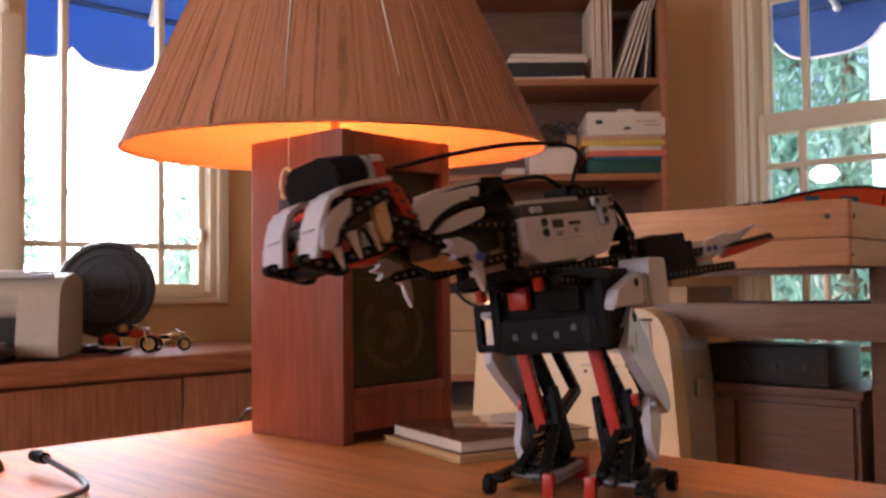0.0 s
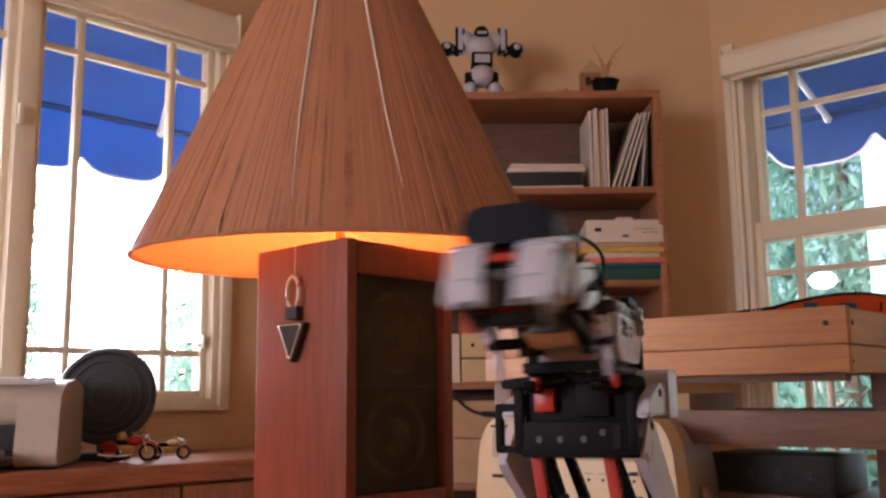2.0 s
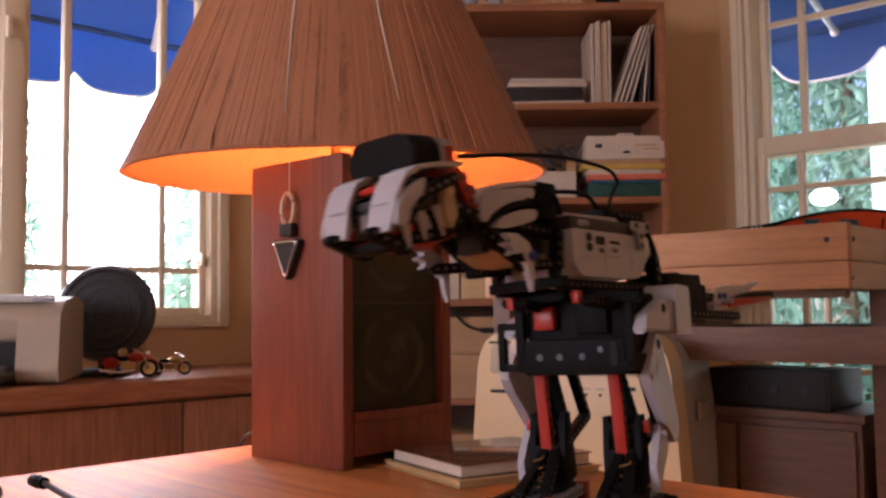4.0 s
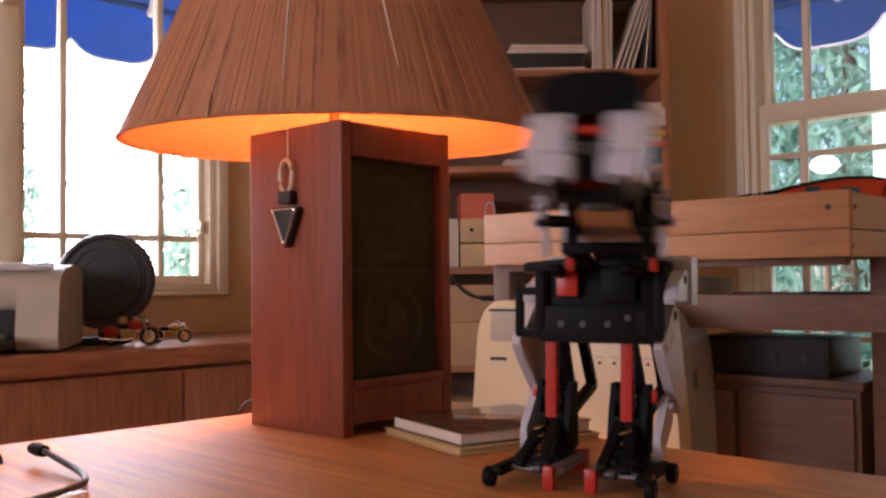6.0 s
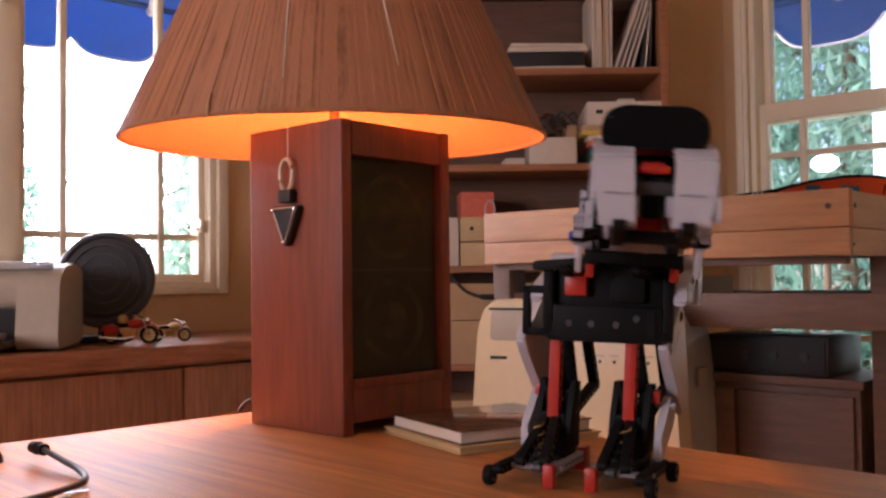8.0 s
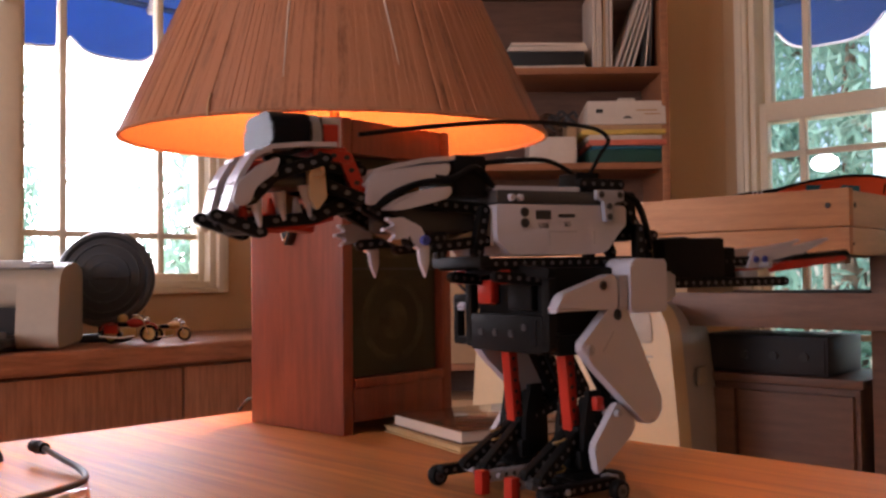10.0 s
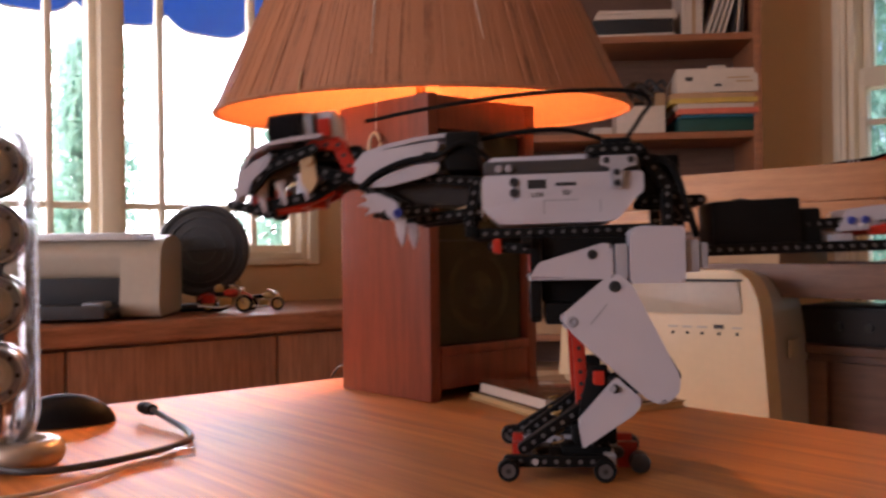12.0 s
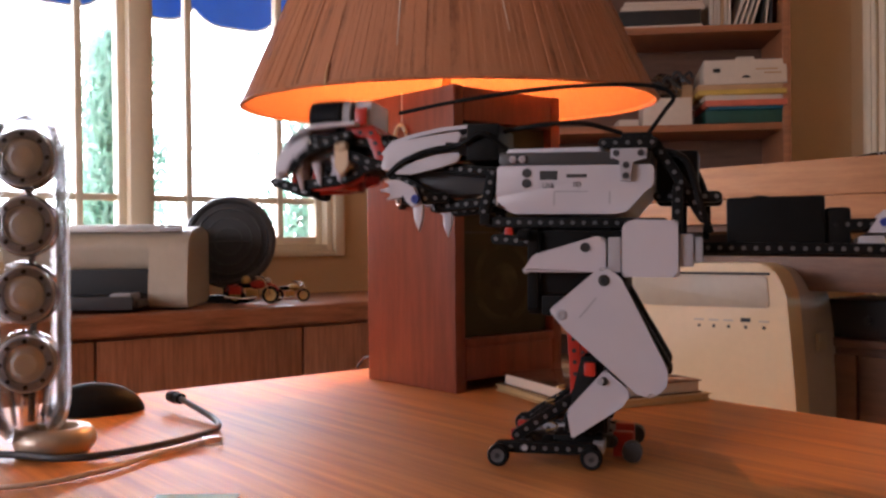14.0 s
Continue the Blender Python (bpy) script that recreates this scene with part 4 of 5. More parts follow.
def lamp():
    l = thing("table_lamp", "table lamp with a wide raffia shade, lit inside", "lamp", pose(-0.132, 1.15, TOP))
    part("base", lathe([(0, 0), (0.030, 0), (0.030, 0.012), (0.026, 0.03), (0.018, 0.06), (0.024, 0.16), (0.016, 0.28), (0.010, 0.34), (0, 0.34)], 32), M["brass"], l)
    part("stem", cyl(0.006, 0.30, pose(0, 0, 0.33)), M["brass"], l)
    part("bulb", ball(0.032, pose(0, 0.0, 0.47), None, 16, (1, 1, 1.25)), M["bulb"], l).visible_shadow = False
    a, b, h0, h1, f = 0.259, 0.203, 0.328, 0.70, 0.335
    ring = lambda ang, s, k=1.0: Vector((k * a * (1 - s * (1 - f)) * math.cos(ang), k * b * (1 - s * (1 - f)) * math.sin(ang), h0 + s * (h1 - h0)))
    n = 96
    lin = bmesh.new()
    lo, hi = [[lin.verts.new(ring(2 * math.pi * i / n, s, 0.988)) for i in range(n)] for s in (0.004, 1)]
    for i in range(n):
        lin.faces.new((lo[i], lo[(i + 1) % n], hi[(i + 1) % n], hi[i]))
    lining = part("lining", lin, M["liner"], l, "orange translucent shade lining")
    rng = random.Random(3)
    vs, fs = [], []
    k = 420
    for i in range(k):
        a0, a1 = 2 * math.pi * i / k, 2 * math.pi * (i + 1.02) / k
        push = rng.uniform(1.0, 1.006)
        j = rng.uniform(-0.004, 0.004)
        q = [ring(a0, 0, push), ring(a1, 0, push), ring(a1 + j, 1, push), ring(a0 + j, 1, push), ring(a0, 0, 0.993), ring(a1, 0, 0.993), ring(a1 + j, 1, 0.993), ring(a0 + j, 1, 0.993)]
        c = len(vs)
        vs += [tuple(v) for v in q]
        fs += [(c, c + 1, c + 2, c + 3), (c + 5, c + 4, c + 7, c + 6), (c + 4, c + 5, c + 1, c), (c + 1, c + 5, c + 6, c + 2), (c + 4, c, c + 3, c + 7)]
    me = bpy.data.meshes.new("strand_cover")
    me.from_pydata(vs, [], fs)
    me.materials.append(M["strand"])
    st = new("strand_cover", me)
    st.parent, st["kind"] = l, "stuff"
    part("rim", tube([ring(2 * math.pi * i / 72, 0.0, 1.002) for i in range(73)], 0.0026, 6, None, False), M["strand"], l)
    # tapering pale strips laid on the shade in place of its seam gaps
    for ang, low in ((-1.70, 0.10), (-1.19, 0.14)):
        part("pale_strip", tube([ring(ang, low, 1.004), ring(ang - 0.025, 0.4, 1.008), ring(ang - 0.06, 1.0, 1.012)], lambda s: 0.0005 + 0.002 * s, 6, None, False), M["pale_strand"], l, "pale strip laid on the shade for a seam gap")
    # coloured brighter than the other strands, for lamplight from behind
    part("loose_strand", tube([ring(-2.02, 0.06, 1.01), ring(-2.01, 0.02, 1.015), ring(-2.0, -0.01, 1.012)], 0.0012, 6), M["kraft"], l)
    for i in range(3):
        ang = 2 * math.pi * i / 3 + 0.4
        part("spider_wire", tube([Vector((0, 0, 0.62)), ring(ang, 0.75, 0.985)], 0.0015, 5, None, False), M["brass"], l)


lamp()


def book(at, w, d, h, mat, label, n):
    b = thing("book", label, "book", at, "books on the desk")
    part("back_cover", box(0, w, 0, d, 0, 0.0012, 0.0003), M[mat], b)
    part("page_block", box(0.002, w - 0.002, 0.002, d - 0.002, 0.0014, h - 0.0014, 0.0006), M["paper"] if n else M[mat], b)
    part("front_cover", box(0, w, 0, d, h - 0.0012, h, 0.0003), M[mat], b)


BK = pose(0.012, 0.826, TOP, 0, 0, 30)
book(BK @ pose(0, 0, 0.0005), 0.160, 0.148, 0.0065, "wooden", "tan thin book lying on the desk", 0)
book(BK @ pose(0.005, 0.006, 0.0072), 0.148, 0.134, 0.0125, "cover", "glossy brown photo book on a thin book", 1)


def capsule_speaker():
    s = thing("clear_speaker", "clear acrylic column loudspeaker with silver drivers", "loudspeaker", pose(-0.389, 0.634, TOP, 0, 0, 24) @ Matrix.Diagonal((1.1, 1.1, 1.12, 1)))
    prof = [(0, 0.008), (0.014, 0.010), (0.023, 0.020), (0.027, 0.035), (0.027, 0.19), (0.026, 0.205), (0.020, 0.221), (0.010, 0.229), (0, 0.230)]
    part("shell", lathe(prof, 40), M["acrylic"], s, "clear acrylic tube")
    part("inner_shell", lathe([(0, 0.011), (0.013, 0.013), (0.021, 0.022), (0.0245, 0.036), (0.0245, 0.19), (0.0235, 0.204), (0.018, 0.218), (0, 0.226)], 40), M["acrylic"], s)
    for z in (0.062, 0.107, 0.152, 0.196):
        d = part("driver", lathe([(0, 0.012), (0.007, 0.013), (0.012, 0.009), (0.0175, 0.012), (0.019, 0.009), (0.019, 0.0), (0, -0.004)], 28, pose(0, -0.007, z, 90)), M["driver"], s, "round silver driver")
        part("surround", lathe([(0.0125, 0.0105), (0.0135, 0.0128), (0.0165, 0.0134), (0.0178, 0.0122), (0.0125, 0.0105)], 28, pose(0, -0.007, z, 90)), M["grey"], d)
        part("rim", lathe([(0.0192, 0.004), (0.0192, 0.0118), (0.0218, 0.0095), (0.0222, 0.004), (0.0192, 0.004)], 28, pose(0, -0.007, z, 90)), M["acrylic"], d)
        for k in range(8):
            part("vent", cyl(0.0016, 0.0006, pose(0, -0.007, z, 90) @ pose(0.0150 * math.cos(k * math.pi / 4), 0.0150 * math.sin(k * math.pi / 4), 0.0132), None, 8), M["ink"], d)
        part("magnet", cyl(0.010, 0.012, pose(0, 0.002, z, -90)), M["chrome"], d)
        part("cup", ball(0.021, pose(0, 0.0, z), None, 20, (1, 0.75, 1)), M["acrylic"], d)
    part("port", lathe([(0.006, 0), (0.010, 0.0), (0.014, 0.03), (0.011, 0.032), (0.006, 0.03), (0.006, 0)], 24, pose(0, 0, 0.014)), M["acrylic"], s)
    part("cable_core", tube([(0, 0.008, 0.02), (0.002, 0.012, 0.1), (0, 0.008, 0.2)], 0.0022, 6), M["darkgrey"], s)
    part("foot_ring", lathe([(0.019 + 0.008 * math.cos(a), 0.009 + 0.009 * math.sin(a)) for a in [j * math.pi / 8 for j in range(17)]], 40, pose(0.016, 0.0, 0)), M["satin"], s, "satin champagne foot ring")


capsule_speaker()
mouse = thing("computer_mouse", "black rounded computer mouse on the desk", "mouse", pose(-0.425, 0.80, TOP, 0, 0, 25))
dome = ball(0.046, None, None, 28, (1.0, 0.56, 0.62))
bmesh.ops.bisect_plane(dome, geom=dome.verts[:] + dome.edges[:] + dome.faces[:], plane_co=(0, 0, 0.001), plane_no=(0, 0, -1), clear_outer=True)
bmesh.ops.holes_fill(dome, edges=dome.edges)
part("shell", dome, M["black"], mouse)
cb = thing("black_cable", "black cable with a small plug end on the desk", "cable", pose(0, 0, TOP))
line = [(-0.345, 0.812, 0.012), (-0.318, 0.785, 0.008), (-0.293, 0.757, 0.005), (-0.276, 0.722, 0.0045), (-0.279, 0.690, 0.0045), (-0.293, 0.655, 0.0045), (-0.318, 0.620, 0.0045), (-0.348, 0.603, 0.0045), (-0.42, 0.610, 0.0045), (-0.62, 0.56, 0.0045)]
part("cord", tube(line, 0.0027, 8), M["darkgrey"], cb)
part("plug", tube([(-0.362, 0.828, 0.012), (-0.345, 0.812, 0.012)], 0.0052, 10, None, False), M["black"], cb)
part("plug_ring", tube([(-0.356, 0.8225, 0.012), (-0.353, 0.8197, 0.012)], 0.0060, 10, None, False), M["black"], cb)
wc = thing("white_cable", "thin grey white cable with a clear plug", "cable", pose(0, 0, TOP))
part("cord", tube([(-0.268, 0.668, 0.004), (-0.276, 0.652, 0.003), (-0.29, 0.625, 0.003), (-0.305, 0.575, 0.003), (-0.345, 0.530, 0.003), (-0.50, 0.48, 0.003)], 0.0018, 8), M["pale_strand"], wc)
part("plug", box(-0.006, 0.012, -0.004, 0.004, 0.0, 0.007, 0.001, None, pose(-0.266, 0.671, 0, 0, 0, 40)), M["acrylic"], wc, "clear plastic plug")
slab("card", -0.24, -0.19, 0.495, 0.531, TOP + 0.0005, TOP + 0.0015, "render_wall", "pale blue card lying on the desk", "card", 8, 0)
solid("thin_cord", tube([(-0.24, 1.10, 0.004), (-0.222, 1.075, 0.02), (-0.20, 1.055, 0.012), (-0.19, 1.06, 0.004)], 0.002, 6), M["ink"], "thin dark cord behind the loudspeaker", "cable", pose(0, 0, TOP))
# ---- the walking robot: x ahead, y to its left, z up from the desk ----
robot = thing("dinosaur_robot", "dinosaur robot of white, black and red building pieces, walking", "robot", pose(0.098, 0.72, TOP, 0, 0, -115))


def beam(a, b, mat, parent, name="beam", w=0.0078, t=0.0074, holes=True, side=(0, 1, 0)):
    """A studless beam from a to b with round ends; discs in its sides mark the pin holes: dark, or grey on black for
    light through them.
    """
    a, b = Vector(a), Vector(b)
    d = b - a
    L = d.length
    x = d.normalized()
    y = Vector(side)
    y = (y - x * y.dot(x)).normalized()
    m = Matrix((x, y, x.cross(y))).transposed().to_4x4()
    m.translation = a
    r = w / 2
    pts = [(-r * math.sin(k * math.pi / 6), r * math.cos(k * math.pi / 6)) for k in range(7)]
    pts += [(L + r * math.sin(k * math.pi / 6), -r * math.cos(k * math.pi / 6)) for k in range(7)]
    ob = part(name, prism(pts, -t / 2, t / 2, "xz", 0.0006, None, m), mat, parent)
    if holes:
        n = max(1, round(L / 0.008))
        bm = bmesh.new()
        for i in range(n + 1):
            c = i * L / n
            for s in (-1, 1):
                cyl(0.0016, 0.0003, m @ pose(c, s * (t / 2), 0, -90 * s), None, 10, bm)
        part("pin_hole", bm, M["pinhole"] if mat is M["black"] else M["ink"], ob)["kind"] = "stuff"
    return ob


def pin(at, parent, mat="grey", r=0.0034, h=0.004, side=1):
    part("pin", lathe([(0, 0), (r, 0), (r, h * 0.7), (r * 0.8, h), (r * 0.45, h), (r * 0.4, h * 0.5), (0, h * 0.5)], 16, pose(*at, -90 * side)), M[mat], parent)


def text(word, at, size, parent):
    cu = bpy.data.curves.new("lettering", "FONT")
    cu.body, cu.size, cu.extrude, cu.align_x = word, size, 0.0001, "CENTER"
    cu.materials.append(M["ink"])
    ob = new("lettering", cu)
    ob.parent, ob.matrix_basis = parent, at
    return ob


def make_body():
    """The control brick with its frame, neck and arms."""
    b = part("body", prism(rounded([(-0.056, 0.194), (-0.051, 0.191), (-0.038, 0.176), (-0.030, 0.174), (0.046, 0.174), (0.057, 0.184), (0.057, 0.209), (-0.056, 0.209)], 0.003), -0.036, 0.036, "xz", 0.001), M["white"], robot, "white control brick")
    part("top_case", box(-0.054, 0.056, -0.035, 0.035, 0.2095, 0.219, 0.002), M["darkgrey"], b)
    part("top_plate", prism(rounded([(-0.02, -0.032), (0.054, -0.026), (0.054, 0.026), (-0.02, 0.032)], 0.005), 0.2192, 0.2225, "xy", 0.001), M["white"], b)
    part("front_face", box(0.0572, 0.0580, -0.030, 0.030, 0.180, 0.206, 0.001), M["acside"], b)
    part("screen", box(0.008, 0.04, -0.014, 0.014, 0.2225, 0.2232), M["grey"], b)
    for s in (-1, 1):
        y = s * 0.0362
        for x, z in ((0.0345, 0.2035), (0.0345, 0.196)):
            part("pin_hole", lathe([(0, 0.0006), (0.0022, 0.0006), (0.0024, 0.001), (0.0034, 0.001), (0.0034, 0), (0, 0)], 14, pose(x, s * 0.036, z, -90 * s)), M["ink"], b)
        part("port", box(0.012, 0.025, min(y, y - s * 0.002), max(y, y - s * 0.002), 0.1985, 0.205), M["ink"], b)
        part("card_slot", box(-0.009, 0.0055, min(y, y - s * 0.002), max(y, y - s * 0.002), 0.200, 0.2025), M["ink"], b)
        for r in ((-0.010, 0.014, 0.1895, 0.1905), (0.0135, 0.0145, 0.180, 0.190), (-0.026, -0.025, 0.181, 0.190)):
            part("seam", box(r[0], r[1], min(y, y - s * 0.002), max(y, y - s * 0.002), r[2], r[3]), M["grey"], b)
        part("corner_bracket", prism([(-0.051, 0.220), (-0.026, 0.220), (-0.026, 0.213), (-0.033, 0.212), (-0.033, 0.197), (-0.041, 0.197), (-0.041, 0.211), (-0.051, 0.212)], s * 0.0365, s * 0.0405, "xz", 0.0008), M["grey"], b)
        for x, z in ((-0.030, 0.2165), (-0.047, 0.2165), (-0.037, 0.208), (-0.037, 0.2005)):
            part("bracket_hole", cyl(0.0024, 0.0006, pose(x, s * 0.0405, z, -90 * s), None, 12), M["ink"], b)
        for x in (0.045, 0.038):
            pin((x, s * 0.0352, 0.2135), b, "white", 0.0026, 0.003, s)
    text("USB", pose(0.0185, 0.0363, 0.1925, 90, 0, 180), 0.005, b)
    text("SD", pose(-0.002, 0.0363, 0.1935, 90, 0, 180), 0.005, b)
    for s in (-1, 1):
        beam((-0.062, s * 0.028, 0.168), (0.064, s * 0.028, 0.168), M["black"], b, "frame_beam")
        beam((-0.054, s * 0.030, 0.225), (-0.020, s * 0.030, 0.225), M["black"], b, "frame_beam")
        beam((-0.055, s * 0.022, 0.226), (-0.088, s * 0.022, 0.176), M["black"], b, "rear_strut")
        beam((-0.058, s * 0.016, 0.188), (-0.098, s * 0.016, 0.188), M["black"], b, "rear_beam")
        beam((-0.072, s * 0.030, 0.192), (-0.072, s * 0.030, 0.160), M["black"], b, "rear_upright")
        # neck: beams, bowed white shells and the small arms
        beam((0.058, s * 0.020, 0.206), (0.142, s * 0.015, 0.214), M["black"], b, "neck_beam")
        beam((0.060, s * 0.024, 0.184), (0.104, s * 0.022, 0.180), M["black"], b, "neck_beam")
        beam((0.098, s * 0.022, 0.182), (0.145, s * 0.016, 0.206), M["black"], b, "neck_beam")
        beam((0.062, s * 0.026, 0.205), (0.068, s * 0.026, 0.176), M["black"], b, "neck_upright")
        part("neck_shell", strip([(0.074, 0.2405), (0.095, 0.2385), (0.118, 0.234), (0.134, 0.229), (0.1415, 0.220)], s * 0.004, s * 0.026, 0.003), M["white"], b)
        part("neck_cheek", prism(rounded([(0.078, 0.237), (0.110, 0.233), (0.138, 0.228), (0.1425, 0.209), (0.136, 0.207), (0.118, 0.219), (0.100, 0.225), (0.080, 0.228)], 0.004), s * 0.024, s * 0.0275, "xz", 0.001), M["white"], b)
        part("neck_feather", prism(rounded([(0.078, 0.221), (0.098, 0.219), (0.118, 0.213), (0.132, 0.2045), (0.116, 0.2045), (0.096, 0.209), (0.080, 0.2135)], 0.004), s * 0.025, s * 0.029, "xz", 0.001), M["white"], b)
        part("neck_band", tube([(0.080, s * 0.027, 0.2255), (0.104, s * 0.0275, 0.222), (0.124, s * 0.0275, 0.214), (0.137, s * 0.026, 0.204)], 0.0024, 7), M["black"], b)
        part("red_block", box(0.045, 0.051, s * 0.030 - 0.003, s * 0.030 + 0.003, 0.154, 0.164, 0.001), M["red"], b)
        arm = beam((0.098, s * 0.030, 0.186), (0.126, s * 0.038, 0.184), M["black"], b, "arm")
        part("claw", prism(rounded([(0.113, 0.181), (0.119, 0.193), (0.132, 0.199), (0.143, 0.198), (0.137, 0.194), (0.146, 0.191), (0.136, 0.188), (0.141, 0.184), (0.128, 0.186), (0.120, 0.178)], 0.0015), s * 0.036, s * 0.042, "xz", 0.001), M["white"], b)
        part("claw_tip", prism([(0.112, 0.181), (0.120, 0.180), (0.119, 0.170), (0.115, 0.160), (0.112, 0.170)], s * 0.036, s * 0.040, "xz", 0.0008), M["white"], b)
        pin((0.117, s * 0.042, 0.184), b, "blue", 0.0034, 0.003, s)
    part("neck_core", box(0.06, 0.132, -0.012, 0.012, 0.190, 0.210, 0.003), M["darkgrey"], b)
    for o in b.children:
        if o.name.split(".")[0] in ("neck_shell", "neck_cheek", "neck_feather", "neck_band"):
            o.data.transform(Matrix.Translation((0.009, 0, 0)))
    part("neck_cover", strip([(0.064, 0.190), (0.084, 0.184), (0.106, 0.184), (0.124, 0.192)], -0.017, 0.017, 0.003), M["tan"], b, "tan curved neck cover")
    part("neck_motor", box(0.0585, 0.084, -0.027, 0.027, 0.2145, 0.243, 0.003), M["black"], b)
    part("crossbar", box(0.062, 0.070, -0.034, 0.034, 0.166, 0.174, 0.001), M["black"], b)
    part("rear_block", box(-0.085, -0.056, -0.015, 0.015, 0.190, 0.222, 0.003), M["black"], b)
    part("rear_plug", box(-0.052, -0.030, -0.012, 0.012, 0.2192, 0.236, 0.002), M["black"], b)
    # cables: over the back to the head, and down to the hips
    part("head_cable", tube([(-0.046, 0.004, 0.232), (-0.060, 0.004, 0.252), (-0.066, 0.006, 0.263), (-0.045, 0.008, 0.271), (0.02, 0.010, 0.271), (0.09, 0.010, 0.264), (0.145, 0.006, 0.256)], 0.0016, 7), M["black"], b)
    part("hip_cable", tube([(-0.054, 0.018, 0.222), (-0.076, 0.024, 0.214), (-0.086, 0.026, 0.186), (-0.094, 0.02, 0.162)], 0.0026, 7), M["black"], b)
    part("hip_cable", tube([(-0.054, -0.018, 0.222), (-0.078, -0.024, 0.216), (-0.090, -0.026, 0.190), (-0.090, -0.02, 0.160)], 0.0026, 7), M["black"], b)
    part("neck_cable", tube([(0.052, 0.024, 0.222), (0.07, 0.03, 0.234), (0.09, 0.028, 0.226), (0.11, 0.022, 0.232)], 0.0022, 7), M["black"], b)
    part("top_cable", tube([(-0.03, 0.006, 0.236), (0.0, 0.014, 0.243), (0.04, 0.014, 0.241), (0.075, 0.006, 0.236)], 0.0018, 7), M["black"], b)
    return b


HINGE = Vector((0.146, 0, 0.222))
HEAD_LINK, JAW_LINK = Vector((0.134, 0, 0.249)), Vector((0.203, 0, 0.197))


def make_head():
    h = part("head", box(0.146, 0.176, -0.016, 0.016, 0.222, 0.238, 0.003), M["black"], robot)
    # sensor: dark lens in front, white case behind
    lens = [(-0.030, 0.243), (0.030, 0.243), (0.033, 0.252), (0.030, 0.262), (0.020, 0.2665), (-0.020, 0.2665), (-0.030, 0.262), (-0.033, 0.252)]
    part("sensor_lens", prism(rounded(lens, 0.008), 0.186, 0.212, "yz", 0.003), M["gloss"], h, "smoky black sensor lens")
    part("sensor_collar", prism(rounded(lens, 0.008), 0.179, 0.1855, "yz", 0.001, None, Matrix.Translation((0, 0, 0.2548)) @ Matrix.Diagonal((1, 0.92, 0.94, 1)) @ Matrix.Translation((0, 0, -0.2548))), M["grey"], h)
    part("sensor_case", box(0.162, 0.179, -0.022, 0.022, 0.243, 0.265, 0.004), M["white"], h)
    part("sensor_block", box(0.160, 0.184, -0.025, 0.025, 0.238, 0.2448, 0.002), M["red"], h)
    for s in (-1, 1):
        part("sensor_bracket", box(0.166, 0.176, min(s * 0.0222, s * 0.0258), max(s * 0.0222, s * 0.0258), 0.2450, 0.2590, 0.001), M["red"], h)
        part("sensor_band", box(0.1764, 0.1788, min(s * 0.0222, s * 0.0250), max(s * 0.0222, s * 0.0250), 0.2450, 0.2640, 0.001), M["darkgrey"], h)
    part("neck_joint", box(0.140, 0.154, -0.010, 0.010, 0.208, 0.232, 0.003), M["black"], h)
    for s in (-1, 1):
        beam((0.150, s * 0.020, 0.230), (0.196, s * 0.022, 0.236), M["black"], h, "skull_beam")
        beam((0.150, s * 0.022, 0.214), (0.158, s * 0.022, 0.238), M["red"], h, "cheek_beam")
        beam((0.158, s * 0.023, 0.238), (0.172, s * 0.023, 0.240), M["red"], h, "cheek_beam")
        beam((0.152, s * 0.026, 0.212), (0.174, s * 0.027, 0.222), M["black"], h, "cheek_beam")
        pin((0.158, s * 0.026, 0.216), h, "red", 0.0032, 0.002, s)
        y0, y1 = sorted((s * 0.010, s * 0.037))
        shell = strip([(0.166, 0.2450), (0.184, 0.2445), (0.199, 0.2425), (0.2085, 0.236), (0.2145, 0.224), (0.2195, 0.204)], y0, y1, 0.0028)
        for v in shell.verts:
            low = min(1.0, max(0.0, (0.232 - v.co.z) / 0.028))
            if abs(v.co.y) > 0.02:
                v.co.y -= s * 0.0055 * low
            else:
                v.co.y += s * 0.0020 * (1 - low)
        part("snout_shell", shell, M["white"], h, "white curved snout shell")
        part("shell_lip", box(0.1985, 0.2075, min(s * 0.012, s * 0.036), max(s * 0.012, s * 0.036), 0.2385, 0.2405, 0.0006), M["white"], h)
        part("snout_cheek", prism(rounded([(0.195, 0.2365), (0.2065, 0.231), (0.2165, 0.220), (0.2195, 0.207), (0.2115, 0.2065), (0.2075, 0.218), (0.198, 0.2265)], 0.003), s * 0.035, s * 0.038, "xz", 0.001), M["white"], h)
        beam((0.172, s * 0.032, 0.236), (0.198, s * 0.033, 0.2255), M["black"], h, "snout_beam")
        beam((0.198, s * 0.033, 0.2265), (0.210, s * 0.033, 0.211), M["black"], h, "snout_beam")
        part("snout_slot", box(0.2150, 0.2176, min(s * 0.014, s * 0.029), max(s * 0.014, s * 0.029), 0.2205, 0.2217), M["grey"], h)
        for i, x in enumerate((0.181, 0.194, 0.206)):
            part("tooth", cyl(0.0036, 0.018 + 0.002 * (i == 0), pose(x, s * 0.026, 0.220 - 0.004 * i, 180, 8, 0), 0.0008, 8), M["white"], h)
        part("fang", prism(rounded([(0.172, 0.232), (0.180, 0.232), (0.180, 0.212), (0.176, 0.204), (0.171, 0.212)], 0.002), s * 0.027, s * 0.033, "xz", 0.001), M["tan"], h)
        pin((0.176, s * 0.033, 0.228), h, "tan", 0.004, 0.002, s)
